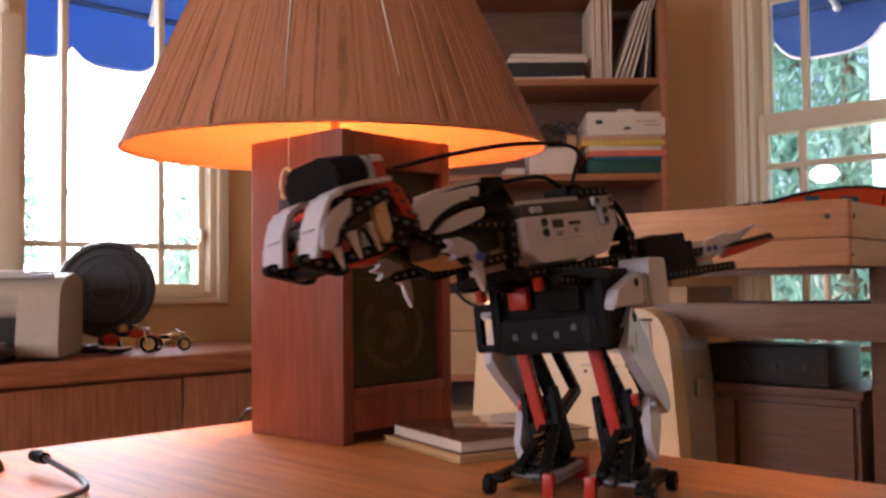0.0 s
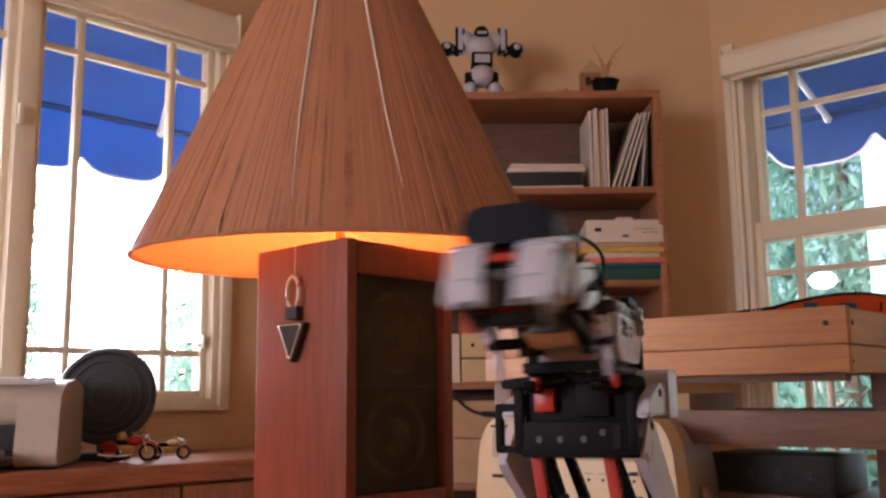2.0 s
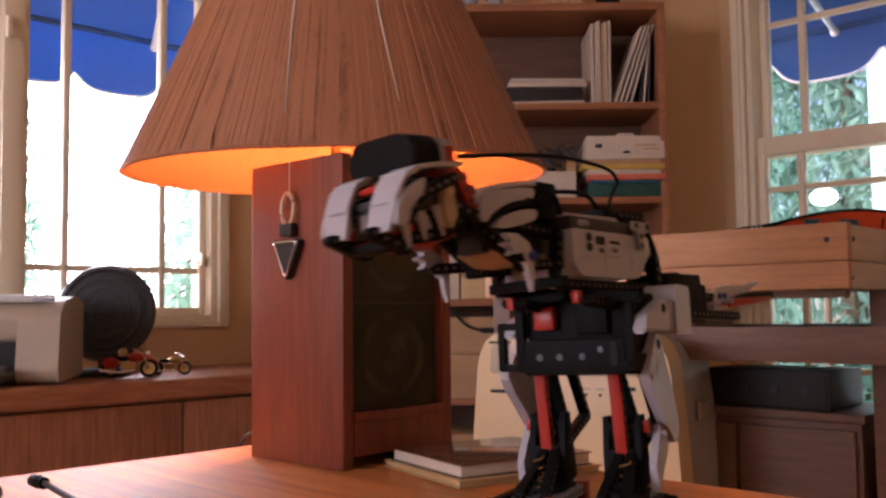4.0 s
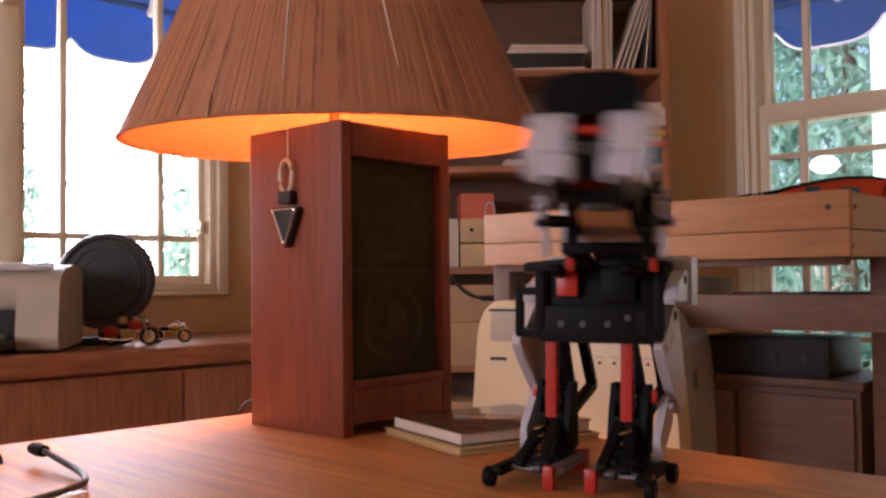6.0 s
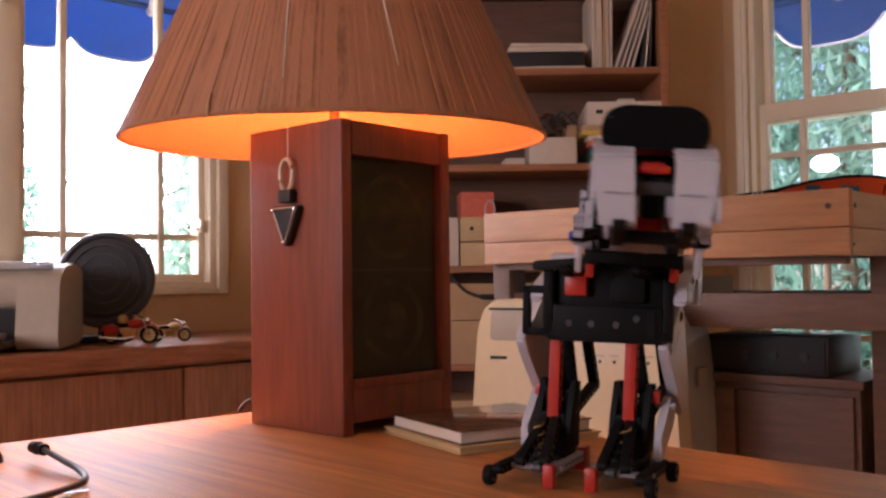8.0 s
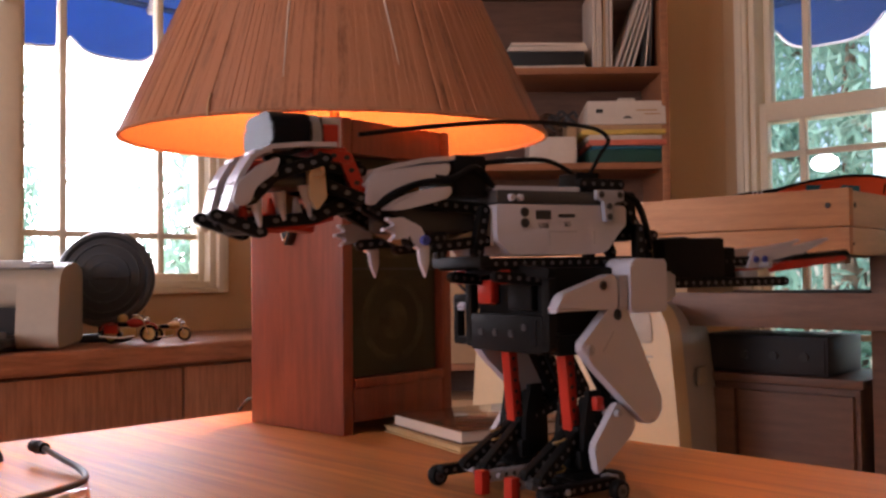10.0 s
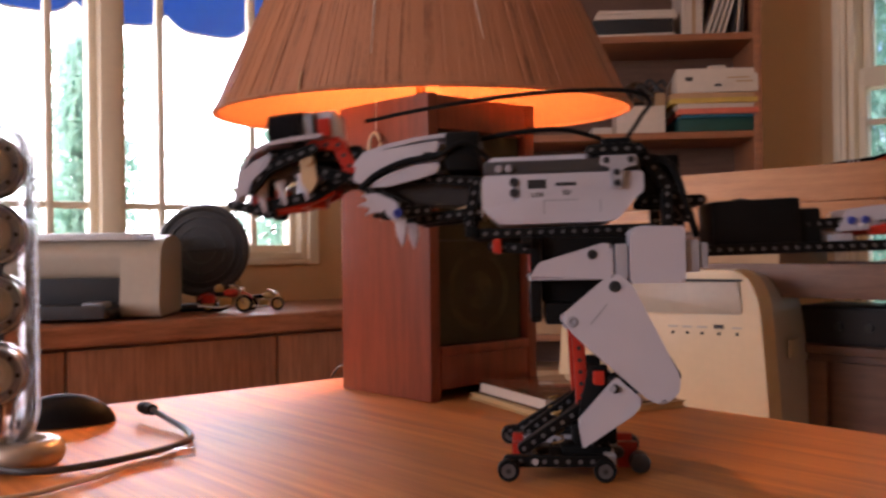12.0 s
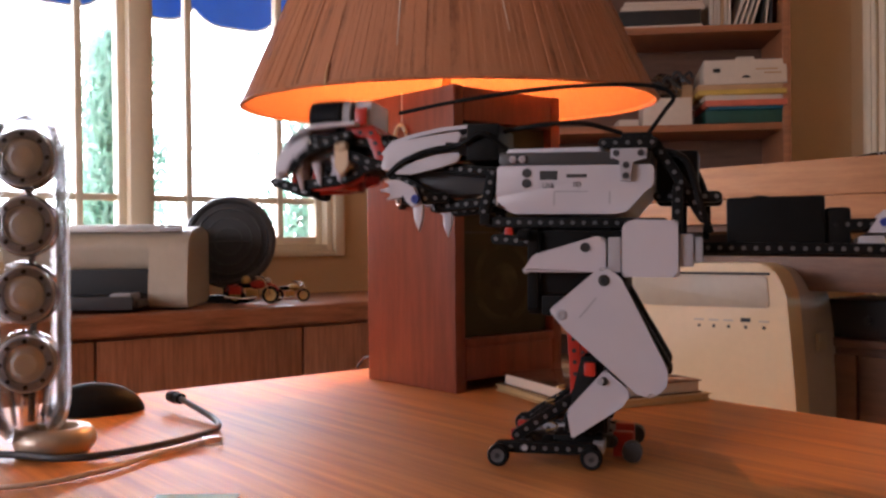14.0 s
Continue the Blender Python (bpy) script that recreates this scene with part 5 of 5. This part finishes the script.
    part("snout_bridge", box(0.178, 0.207, -0.0075, 0.0075, 0.230, 0.236, 0.002), M["red"], h)
    part("snout_axle", cyl(0.0022, 0.018, pose(0.206, 0.009, 0.2325, 90)), M["red"], h)
    part("snout_column", box(0.198, 0.206, -0.006, 0.006, 0.206, 0.229, 0.002), M["black"], h)
    for y in (-0.011, 0.011):
        part("snout_tooth", prism([(0.203, 0.219), (0.208, 0.219), (0.209, 0.208), (0.205, 0.207)], y - 0.003, y + 0.003, "xz", 0.001), M["white"], h)
    part("snout_core", box(0.172, 0.210, -0.026, 0.026, 0.219, 0.2265, 0.003), M["darkgrey"], h)
    return h


def make_jaw():
    j = part("lower_jaw", box(0.150, 0.166, -0.018, 0.018, 0.203, 0.216, 0.003), M["black"], robot)
    for s in (-1, 1):
        beam((0.152, s * 0.019, 0.212), (0.172, s * 0.020, 0.196), M["black"], j, "jaw_beam")
        beam((0.172, s * 0.020, 0.196), (0.206, s * 0.018, 0.186), M["black"], j, "jaw_beam")
        part("jaw_plate", prism([(0.160, 0.206), (0.176, 0.198), (0.204, 0.189), (0.203, 0.183), (0.178, 0.187), (0.160, 0.197)], s * 0.0140, s * 0.0190, "xz", 0.001), M["red"], j)
        for i, x in enumerate((0.178, 0.190, 0.203)):
            part("tooth", cyl(0.0034, 0.014, pose(x, s * 0.019, 0.194 - 0.003 * i, 0, 10, 0), 0.0008, 8), M["red"] if i else M["white"], j)
    part("chin", box(0.198, 0.206, -0.017, 0.017, 0.181, 0.188, 0.002), M["black"], j)
    for s in (-1, 1):
        beam((0.196, s * 0.0190, 0.183), (0.216, s * 0.0190, 0.189), M["black"], j, "chin_beam")
    part("tongue_block", box(0.166, 0.192, -0.008, 0.008, 0.188, 0.197, 0.002), M["red"], j)
    return j


def make_tail():
    t = part("tail", box(-0.170, -0.106, -0.020, 0.020, 0.148, 0.184, 0.003), M["black"], robot)
    part("motor_cap", lathe([(0, 0), (0.0185, 0), (0.0195, 0.004), (0.0195, 0.034), (0.0185, 0.038), (0, 0.038)], 28, pose(-0.128, 0.019, 0.166, 90)), M["black"], t)
    part("motor_step", box(-0.186, -0.170, -0.016, 0.016, 0.150, 0.176, 0.003), M["black"], t)
    for s in (-1, 1):
        beam((-0.062, s * 0.018, 0.150), (-0.236, s * 0.018, 0.146), M["black"], t, "tail_beam")
        beam((-0.168, s * 0.012, 0.164), (-0.222, s * 0.012, 0.164), M["black"], t, "tail_beam")
        part("tail_blade", prism(rounded([(-0.196, 0.158), (-0.205, 0.173), (-0.222, 0.175), (-0.258, 0.176), (-0.296, 0.181), (-0.258, 0.167), (-0.214, 0.158)], 0.002), s * 0.013, s * 0.018, "xz", 0.001), M["white"], t, "white pointed blade")
        part("tail_spike", prism([(-0.214, 0.160), (-0.250, 0.164), (-0.306, 0.168), (-0.312, 0.162), (-0.250, 0.156), (-0.218, 0.154)], s * 0.020, s * 0.024, "xz", 0.001), M["red"], t, "red pointed blade")
        part("spike_edge", prism([(-0.220, 0.163), (-0.250, 0.168), (-0.310, 0.171), (-0.316, 0.165), (-0.306, 0.1665), (-0.250, 0.1635)], s * 0.0195, s * 0.0245, "xz", 0.0006), M["black"], t)
        for x in (-0.206, -0.216):
            pin((x, s * 0.018, 0.165), t, "blue", 0.003, 0.002, s)
        part("grey_block", box(-0.206, -0.190, min(s * 0.010, s * 0.020), max(s * 0.010, s * 0.020), 0.146, 0.156, 0.001), M["grey"], t)
    part("cross_axle", cyl(0.0024, 0.056, pose(-0.212, 0.028, 0.160, 90)), M["grey"], t)
    return t


def make_pelvis():
    p = part("pelvis", box(-0.034, 0.026, -0.045, 0.045, 0.118, 0.164, 0.003), M["black"], robot)
    part("front_plate", box(0.0262, 0.034, -0.044, 0.044, 0.104, 0.131, 0.002), M["black"], p)
    part("lower_block", box(-0.030, 0.024, -0.050, 0.050, 0.103, 0.1178, 0.002), M["black"], p)
    part("motor_face", box(0.0262, 0.0345, -0.034, -0.016, 0.138, 0.156, 0.002), M["red"], p)
    part("motor_face", box(0.0262, 0.032, 0.002, 0.030, 0.134, 0.160, 0.002), M["black"], p)
    # dark glossy tile added for a spot taken as a sky reflection
    part("small_screen", box(0.0345, 0.0352, 0.032, 0.0385, 0.110, 0.128), M["gloss"], p, "small glossy dark tile, added for a sky reflection")
    for q in (((0.030, -0.050, 0.142), (0.030, -0.066, 0.142)), ((0.030, -0.066, 0.142), (0.030, -0.066, 0.110)), ((0.030, -0.066, 0.110), (0.030, -0.050, 0.110))):
        beam(*q, M["black"], p, "loop_beam", 0.006, 0.007, holes=False, side=(1, 0, 0))
    for y, z in ((-0.030, 0.1175), (-0.012, 0.1175), (0.008, 0.1175), (0.024, 0.1225)):
        part("stud", cyl(0.0026, 0.001, pose(0.034, y, z, 0, 90), None, 10), M["darkgrey"], p)
    part("turntable", lathe([(0, 0), (0.026, 0), (0.026, 0.006), (0.020, 0.008), (0, 0.008)], 36, pose(0, 0, 0.158)), M["darkgrey"], p)
    for s in (-1, 1):
        beam((0.030, s * 0.048, 0.160), (0.030, s * 0.048, 0.112), M["black"], p, "side_beam", holes=False, side=(1, 0, 0))
        beam((0.030, s * 0.048, 0.110), (0.030, s * 0.014, 0.110), M["black"], p, "front_beam", holes=False, side=(1, 0, 0))
        beam((0.036, s * 0.006, 0.164), (0.036, s * 0.056, 0.160), M["black"], p, "front_beam", holes=False, side=(1, 0, 0))
        beam((0.060, s * 0.028, 0.158), (-0.04, s * 0.038, 0.150), M["black"], p, "side_beam")
        part("hip_shell", prism(rounded([(0.036, 0.134), (0.028, 0.146), (-0.016, 0.159), (-0.022, 0.157), (-0.022, 0.134)], 0.003), s * 0.052, s * 0.062, "xz", 0.0025), M["white"], p, "white hip armour")
        pin((-0.008, s * 0.061, 0.151), p, "ink", 0.0034, 0.0022, s)
        part("connector", box(-0.032, -0.0235, s * 0.056 - 0.006, s * 0.056 + 0.006, 0.134, 0.158, 0.001), M["grey"], p)
        part("side_motor", prism(rounded([(-0.033, 0.131), (-0.070, 0.131), (-0.070, 0.169), (-0.040, 0.170), (-0.033, 0.166)], 0.003), s * 0.036, s * 0.064, "xz", 0.002), M["white"], p, "white side motor case")
        part("motor_plug", box(-0.080, -0.0705, s * 0.050 - 0.010, s * 0.050 + 0.010, 0.138, 0.160, 0.0015), M["grey"], p)
        part("motor_plug", box(-0.086, -0.0805, s * 0.050 - 0.008, s * 0.050 + 0.008, 0.141, 0.158, 0.0015), M["grey"], p)
    return p


def make_leg(s):
    y = s * 0.030
    leg = part("leg", box(-0.014, 0.006, y - 0.010, y + 0.010, 0.020, 0.050, 0.002), M["black"], robot)
    for k in (-1, 1):
        beam((-0.008, y + k * 0.009, 0.018), (-0.004, y + k * 0.009, 0.066), M["black"], leg, "shin_beam")
        beam((-0.026, y + k * 0.010, 0.126), (-0.060, y + k * 0.012, 0.066), M["black"], leg, "thigh_beam")
        beam((-0.060, y + k * 0.012, 0.066), (-0.006, y + k * 0.011, 0.050), M["black"], leg, "knee_beam")
    beam((0.006, y, 0.118), (0.002, y, 0.036), M["red"], leg, "red_strut", 0.0085, 0.009)
    beam((-0.012, y - s * 0.002, 0.110), (-0.046, y, 0.052), M["black"], leg, "rear_strut")
    for k in (-1, 1):
        part("shin_plate", prism([(-0.018, 0.022), (0.008, 0.022), (0.004, 0.050), (-0.002, 0.074), (-0.014, 0.074)], y + k * 0.0125 - 0.0025, y + k * 0.0125 + 0.0025, "xz", 0.0008), M["black"], leg)
    part("ankle_block", box(-0.020, -0.0145, y - 0.013, y + 0.013, 0.020, 0.062, 0.002, box(-0.014, 0.010, y - 0.0150, y + 0.0150, 0.0205, 0.034, 0.002)), M["black"], leg)
    part("thigh_shell", prism(rounded([(-0.018, 0.137), (0.019, 0.106), (0.007, 0.092), (-0.029, 0.060), (-0.040, 0.050), (-0.050, 0.047), (-0.060, 0.055), (-0.061, 0.066), (-0.030, 0.129)], 0.004), s * 0.052, s * 0.060, "xz", 0.0028), M["white"], leg, "white thigh armour")
    part("shell_seam", beam_seam(s), M["grey"], leg)
    for x, z in ((-0.019, 0.1265), (0.010, 0.103)):
        pin((x, s * 0.0592, z), leg, "ink" if x < 0 else "grey", 0.0040, 0.0018, s)
    part("shin_shell", prism(rounded([(-0.019, 0.066), (-0.037, 0.050), (-0.031, 0.041), (0.004, 0.018), (0.0072, 0.037)], 0.003), s * 0.050, s * 0.056, "xz", 0.002), M["white"], leg, "white shin armour")
    pin((-0.018, s * 0.0555, 0.058), leg, "ink", 0.0030, 0.0016, s)
    part("knee_axle", cyl(0.0024, 0.03, pose(-0.016, y + s * 0.022 if s < 0 else y, 0.058, -90), None, 8), M["grey"], leg)
    part("knee_cap", box(-0.012, -0.004, s * 0.046 - 0.004, s * 0.046 + 0.004, 0.060, 0.070, 0.002), M["red"], leg)
    foot = part("foot", box(-0.016, 0.018, y - 0.014, y + 0.014, 0.010, 0.020, 0.002), M["black"], robot)
    yo, yi = s * 0.054, s * 0.016
    beam((0.054, yo, 0.0125), (-0.010, yo, 0.0125), M["black"], foot, "outer_beam")
    beam((0.044, yi, 0.0125), (-0.026, yi, 0.0125), M["grey"], foot, "inner_beam")
    beam((0.040, s * 0.028, 0.013), (-0.022, s * 0.028, 0.013), M["darkgrey"], foot, "sole_beam")
    beam((0.044, s * 0.040, 0.018), (0.004, s * 0.034, 0.044), M["black"], foot, "instep_beam")
    beam((0.040, s * 0.022, 0.018), (0.004, s * 0.026, 0.044), M["black"], foot, "instep_beam")
    part("cross_beam", box(0.018, 0.026, min(yo, yi), max(yo, yi), 0.009, 0.0165, 0.001), M["black"], foot)
    part("cross_beam", box(-0.018, -0.010, min(yo, yi), max(yo, yi), 0.009, 0.0165, 0.001), M["grey"], foot)
    for x in (0.054, -0.010):
        w = part("wheel", lathe([(0.003, -0.0035), (0.0068, -0.0035), (0.0076, -0.002), (0.0076, 0.002), (0.0068, 0.0035), (0.003, 0.0035), (0.003, -0.0035)], 22, pose(x, s * 0.061, 0.0077, 90)), M["black"], foot)
        part("hub", lathe([(0, -0.003), (0.0048, -0.004), (0.0048, 0.004), (0, 0.003)], 16, pose(x, s * 0.061, 0.0077, 90)), M["pinhole"], w)
        part("axle_end", cyl(0.0018, 0.0090, pose(x, s * 0.061 + 0.0045, 0.0077, 90), None, 8), M["ink"], w)
    part("toe", box(0.044, 0.052, yi - 0.0042, yi + 0.0042, 0.0005, 0.0175, 0.001), M["red"], foot)
    part("heel", box(-0.036, -0.022, yi - 0.0045, yi + 0.0045, 0.0005, 0.018, 0.001), M["red"], foot)
    part("heel_roller", lathe([(0, -0.006), (0.0066, -0.006), (0.0072, -0.004), (0.0072, 0.004), (0.0066, 0.006), (0, 0.006)], 18, pose(-0.036, s * 0.032, 0.0073, 90)), M["darkgrey"], foot)
    part("spring", tube([(0.020 + 0.004 * math.cos(a), s * 0.034 + 0.004 * math.sin(a), 0.020 + 0.0011 * a) for a in [k * 0.6 for k in range(36)]], 0.0008, 5, None, False), M["brass"], foot)
    part("toe_axle", cyl(0.0022, 0.05, pose(0.036, s * 0.034 + 0.025, 0.0125, 90), None, 8), M["grey"], foot)
    return leg


def beam_seam(s):
    return box(-0.0006, 0.0006, min(s * 0.0598, s * 0.0604), max(s * 0.0598, s * 0.0604), -0.009, 0.009, 0, None, pose(-0.008, 0, 0.108, 0, -40, 0))


body, head, jaw, tail, pelvis = make_body(), make_head(), make_jaw(), make_tail(), make_pelvis()
for piece, longer, wide in ((head, 1.28, 0.89), (jaw, 1.35, 0.92), (pelvis, 1.0, 0.93)):
    for o in (piece, *piece.children_recursive):
        o.data.transform(Matrix.Translation(HINGE) @ Matrix.Diagonal((1.0 if "sensor" in o.name else longer, wide, 1, 1)) @ Matrix.Translation(-HINGE))
legs = [make_leg(side) for side in (-1, 1)]


def turned(yaw, pitch=0.0, roll=0.0, at=(0, 0, 0.15)):
    """A turn about a point: nose-up pitch, then yaw to the left."""
    return Matrix.Translation(at) @ pose(0, 0, 0, 0, 0, yaw) @ pose(0, 0, 0, roll, -pitch, 0) @ Matrix.Translation(-Vector(at))


def motions():
    stance = [(0.0, 0.1117, 0.7303, -116.6), (8.3, 0.1117, 0.7303, -116.6), (9.3, 0.094, 0.716, -132), (10.3, 0.069, 0.680, -147), (10.5, 0.066, 0.675, -151.4), (10.8, 0.048, 0.695, -168),
              (11.0, 0.041, 0.702, -175.7), (11.5, 0.036, 0.668, -176.6), (12.0, 0.039, 0.670, -179.5), (12.3, 0.032, 0.677, -183), (12.6, 0.026, 0.687, -186), (13.5, 0.022, 0.679, -186.8), (14.0, 0.022, 0.679, -186.8)]
    walk(robot, [(t, pose(x, y, TOP, 0, 0, h)) for t, x, y, h in stance])
    # seconds; turn of the body against the legs, its nose-up pitch, roll of the hips; sideways lean in metres; head nod
    gait = [(0, -20.2, -2.9, 9.4, -0.005, -3.9), (0.2, -15.9, -2.7, 7.9, -0.0036, -4), (0.4, -10.6, -1.6, 6.5, -0.0022, -4.1),
            (0.5, -10.9, -1, 5.8, 0, -4.2), (0.6, -10.5, -0.2, 5.1, -0.0004, -4.8), (0.8, -5.8, 0.5, 3.7, -0.0012, -6.1),
            (1, 8, 1.2, 2.3, -0.003, -7.4), (1.2, 18.4, 0.8, 2.8, 0.0008, -6.9), (1.4, 21.7, 1.3, 3.4, -0.0024, -6.4),
            (1.5, 21.9, 0.6, 3.6, -0.004, -6.2), (1.6, 21.8, 0.2, 3.2, -0.0032, -5.8), (1.8, 19.5, 0.4, 2.4, -0.0016, -5.1),
            (2, 6.1, 0.7, 1.5, 0, -4.3), (2.2, -9.5, -1.9, 4.6, -0.0044, -4), (2.4, -16.2, -3.5, 7.8, -0.0088, -3.6), (2.5, -15, -2.3, 9.3, 0, -3.4),
            (2.6, -15.1, -1.3, 7.7, 0.0064, -4), (2.8, -7.5, 2.8, 4.5, 0.0192, -5), (3, -7.8, 0.9, 1.2, 0.024, -6.1),
            (3.2, -5.9, 2.8, 1.7, 0.0198, -6), (3.4, -5.9, 1.7, 2.1, 0.0157, -5.8), (3.5, -6.1, 1.5, 2.3, 0.013, -5.8),
            (3.7, -9.8, 2.4, 2, 0.0145, -5.8), (4.2, -15.6, 1, 6, 0.002, -5.9), (4.8, -12.7, -1.3, 5, -0.004, -6.1),
            (5.4, 10.3, -0.6, 0, 0.008, -6.2), (5.8, 19.6, -0.1, -3, 0.014, -6.3), (6, 12.3, 2.2, -1.1, 0.014, -6.4),
            (6.2, -5.5, 2.9, 0.4, 0.0094, -5.2), (6.4, -9.3, 2.5, 2, 0.0058, -3.9), (6.5, -15.2, 1.9, 2.8, 0.004, -3.3),
            (6.6, -20.8, 1.5, 3.3, 0.0017, -3.3), (6.8, -24.8, 0.8, 6.2, -0.0028, -3.3), (7, -23.9, 2, 5.5, 0.007, -3.3),
            (7.2, -15, 2.7, 4.3, 0.0045, -4.7), (7.4, 0.9, 2.4, 3.1, 0.002, -6.2), (7.5, 6.8, 2.8, 2.5, 0.005, -6.9),
            (7.6, 12.1, 3.7, 1.1, 0.007, -7), (7.8, 18.6, -0.5, -3.6, 0.015, -7.2), (8, 18.1, -1.7, -4.4, 0.015, -7.5),
            (8.2, 5.1, 3.3, -4.4, 0.003, -7.5), (8.6, -14, 1, 3, 0, -6), (9.2, -20, 0, 1, -0.004, -4), (9.8, -12, 0, 0, -0.002, -2),
            (10.3, -2.0, -3.0, 0.0, -0.0060, 2.0), (10.5, 3.3, -4.5, 0.7, -0.0080, 1.0), (10.9, 10.1, -4.3, 4.5, -0.0064, -5.0), (11, 11.8, -4.2, 5.5, -0.0060, -5.0), (11.3, 8.3, -6.2, 1.7, -0.0144, -2.0),
            (11.5, 5.9, -7.5, -0.9, -0.0200, -1.0), (11.8, 2.4, -4.0, 0.2, -0.0140, -4.0), (12, 0.0, -1.0, 1.0, -0.0100, -4.0), (12.5, -2.8, 1.6, 2.7, -0.0050, 1.0), (12.75, -2.9, 1.6, 2.8, -0.0045, 4.0),
            (13, -3.0, 1.5, 2.8, -0.0040, 24.0), (13.6, -3.2, 1.5, 2.9, -0.0028, 24.0), (13.85, -3.2, 1.4, 3.0, -0.0023, 10.0), (14, -3.3, 1.4, 3.0, -0.0020, -1.0)]
    ahead = [(0, 0), (10.5, -0.001), (11.0, 0.011), (11.5, 0.013), (12.0, 0.009), (12.5, 0.005), (13.5, 0.002), (14.0, 0.002)]
    lift = [(0, 0.003), (8.3, 0.003), (10.5, -0.004), (11.0, 0.003), (11.5, -0.001), (12.5, 0.0), (14.0, -0.002)]
    splay = [(0, 0.011), (8.3, 0.011), (10.3, 0.0), (14.0, 0.0)]
    gape = [(0.0, 0), (10.2, 0), (10.6, 4), (11.0, 0), (11.6, 8), (12.0, 3), (12.6, 0), (12.8, 12), (13.0, 42), (13.6, 42), (13.85, 18), (14.0, 3)]
    at = lambda rows, t, k=1: float(np.interp(t, [r[0] for r in rows], [r[k] for r in rows]))
    times = sorted({r[0] for rows in (gait, gape) for r in rows})
    hub = (-0.03, 0, 0.15)

    def hips(t):
        """Lean and roll of all that the legs carry."""
        lat = at(gait, t, 4)
        return Matrix.Translation((at(ahead, t) - 0.375 * lat, 0.927 * lat, at(lift, t))) @ turned(0, 0, at(gait, t, 3), (0, 0, 0.06))

    frame_at = lambda t: hips(t) @ turned(at(gait, t, 1), at(gait, t, 2), 0, hub)
    walk(body, [(t, frame_at(t)) for t in times])
    walk(pelvis, [(t, Matrix.Translation((-at(ahead, t), 0, 0)) @ hips(t) @ turned(0.35 * at(gait, t, 1), 0.3 * at(gait, t, 2), -0.5 * at(gait, t, 3), (0, 0, 0.14))) for t in times])
    walk(tail, [(t, frame_at(t) @ turned(0.1 * at(gait, t, 1) if t < 9.9 else 4 * math.sin(2.2 * t), 0 if t < 9.9 else 1.5 * math.sin(3 * t))) for t in times])
    walk(head, [(t, frame_at(t) @ turned(0, max(0, at(gait, t, 5)), 0, HEAD_LINK) @ turned(0, min(0, at(gait, t, 5)), 0, HINGE)) for t in times])
    walk(jaw, [(t, frame_at(t) @ turned(0, -at(gape, t), 0, JAW_LINK) @ turned(0, min(0, at(gait, t, 5)) + 9, 0, HINGE)) for t in times])
    for side, leg in zip((-1, 1), legs):
        sideways = lambda t: 0.927 * at(gait, t, 4) - 0.05 * math.radians(at(gait, t, 3)) - at(splay, t)
        walk(leg, [(t, turned(0, 0, -math.degrees(math.atan(sideways(t) / 0.095)), (-0.004, side * 0.030, 0.015))) for t in times])


motions()
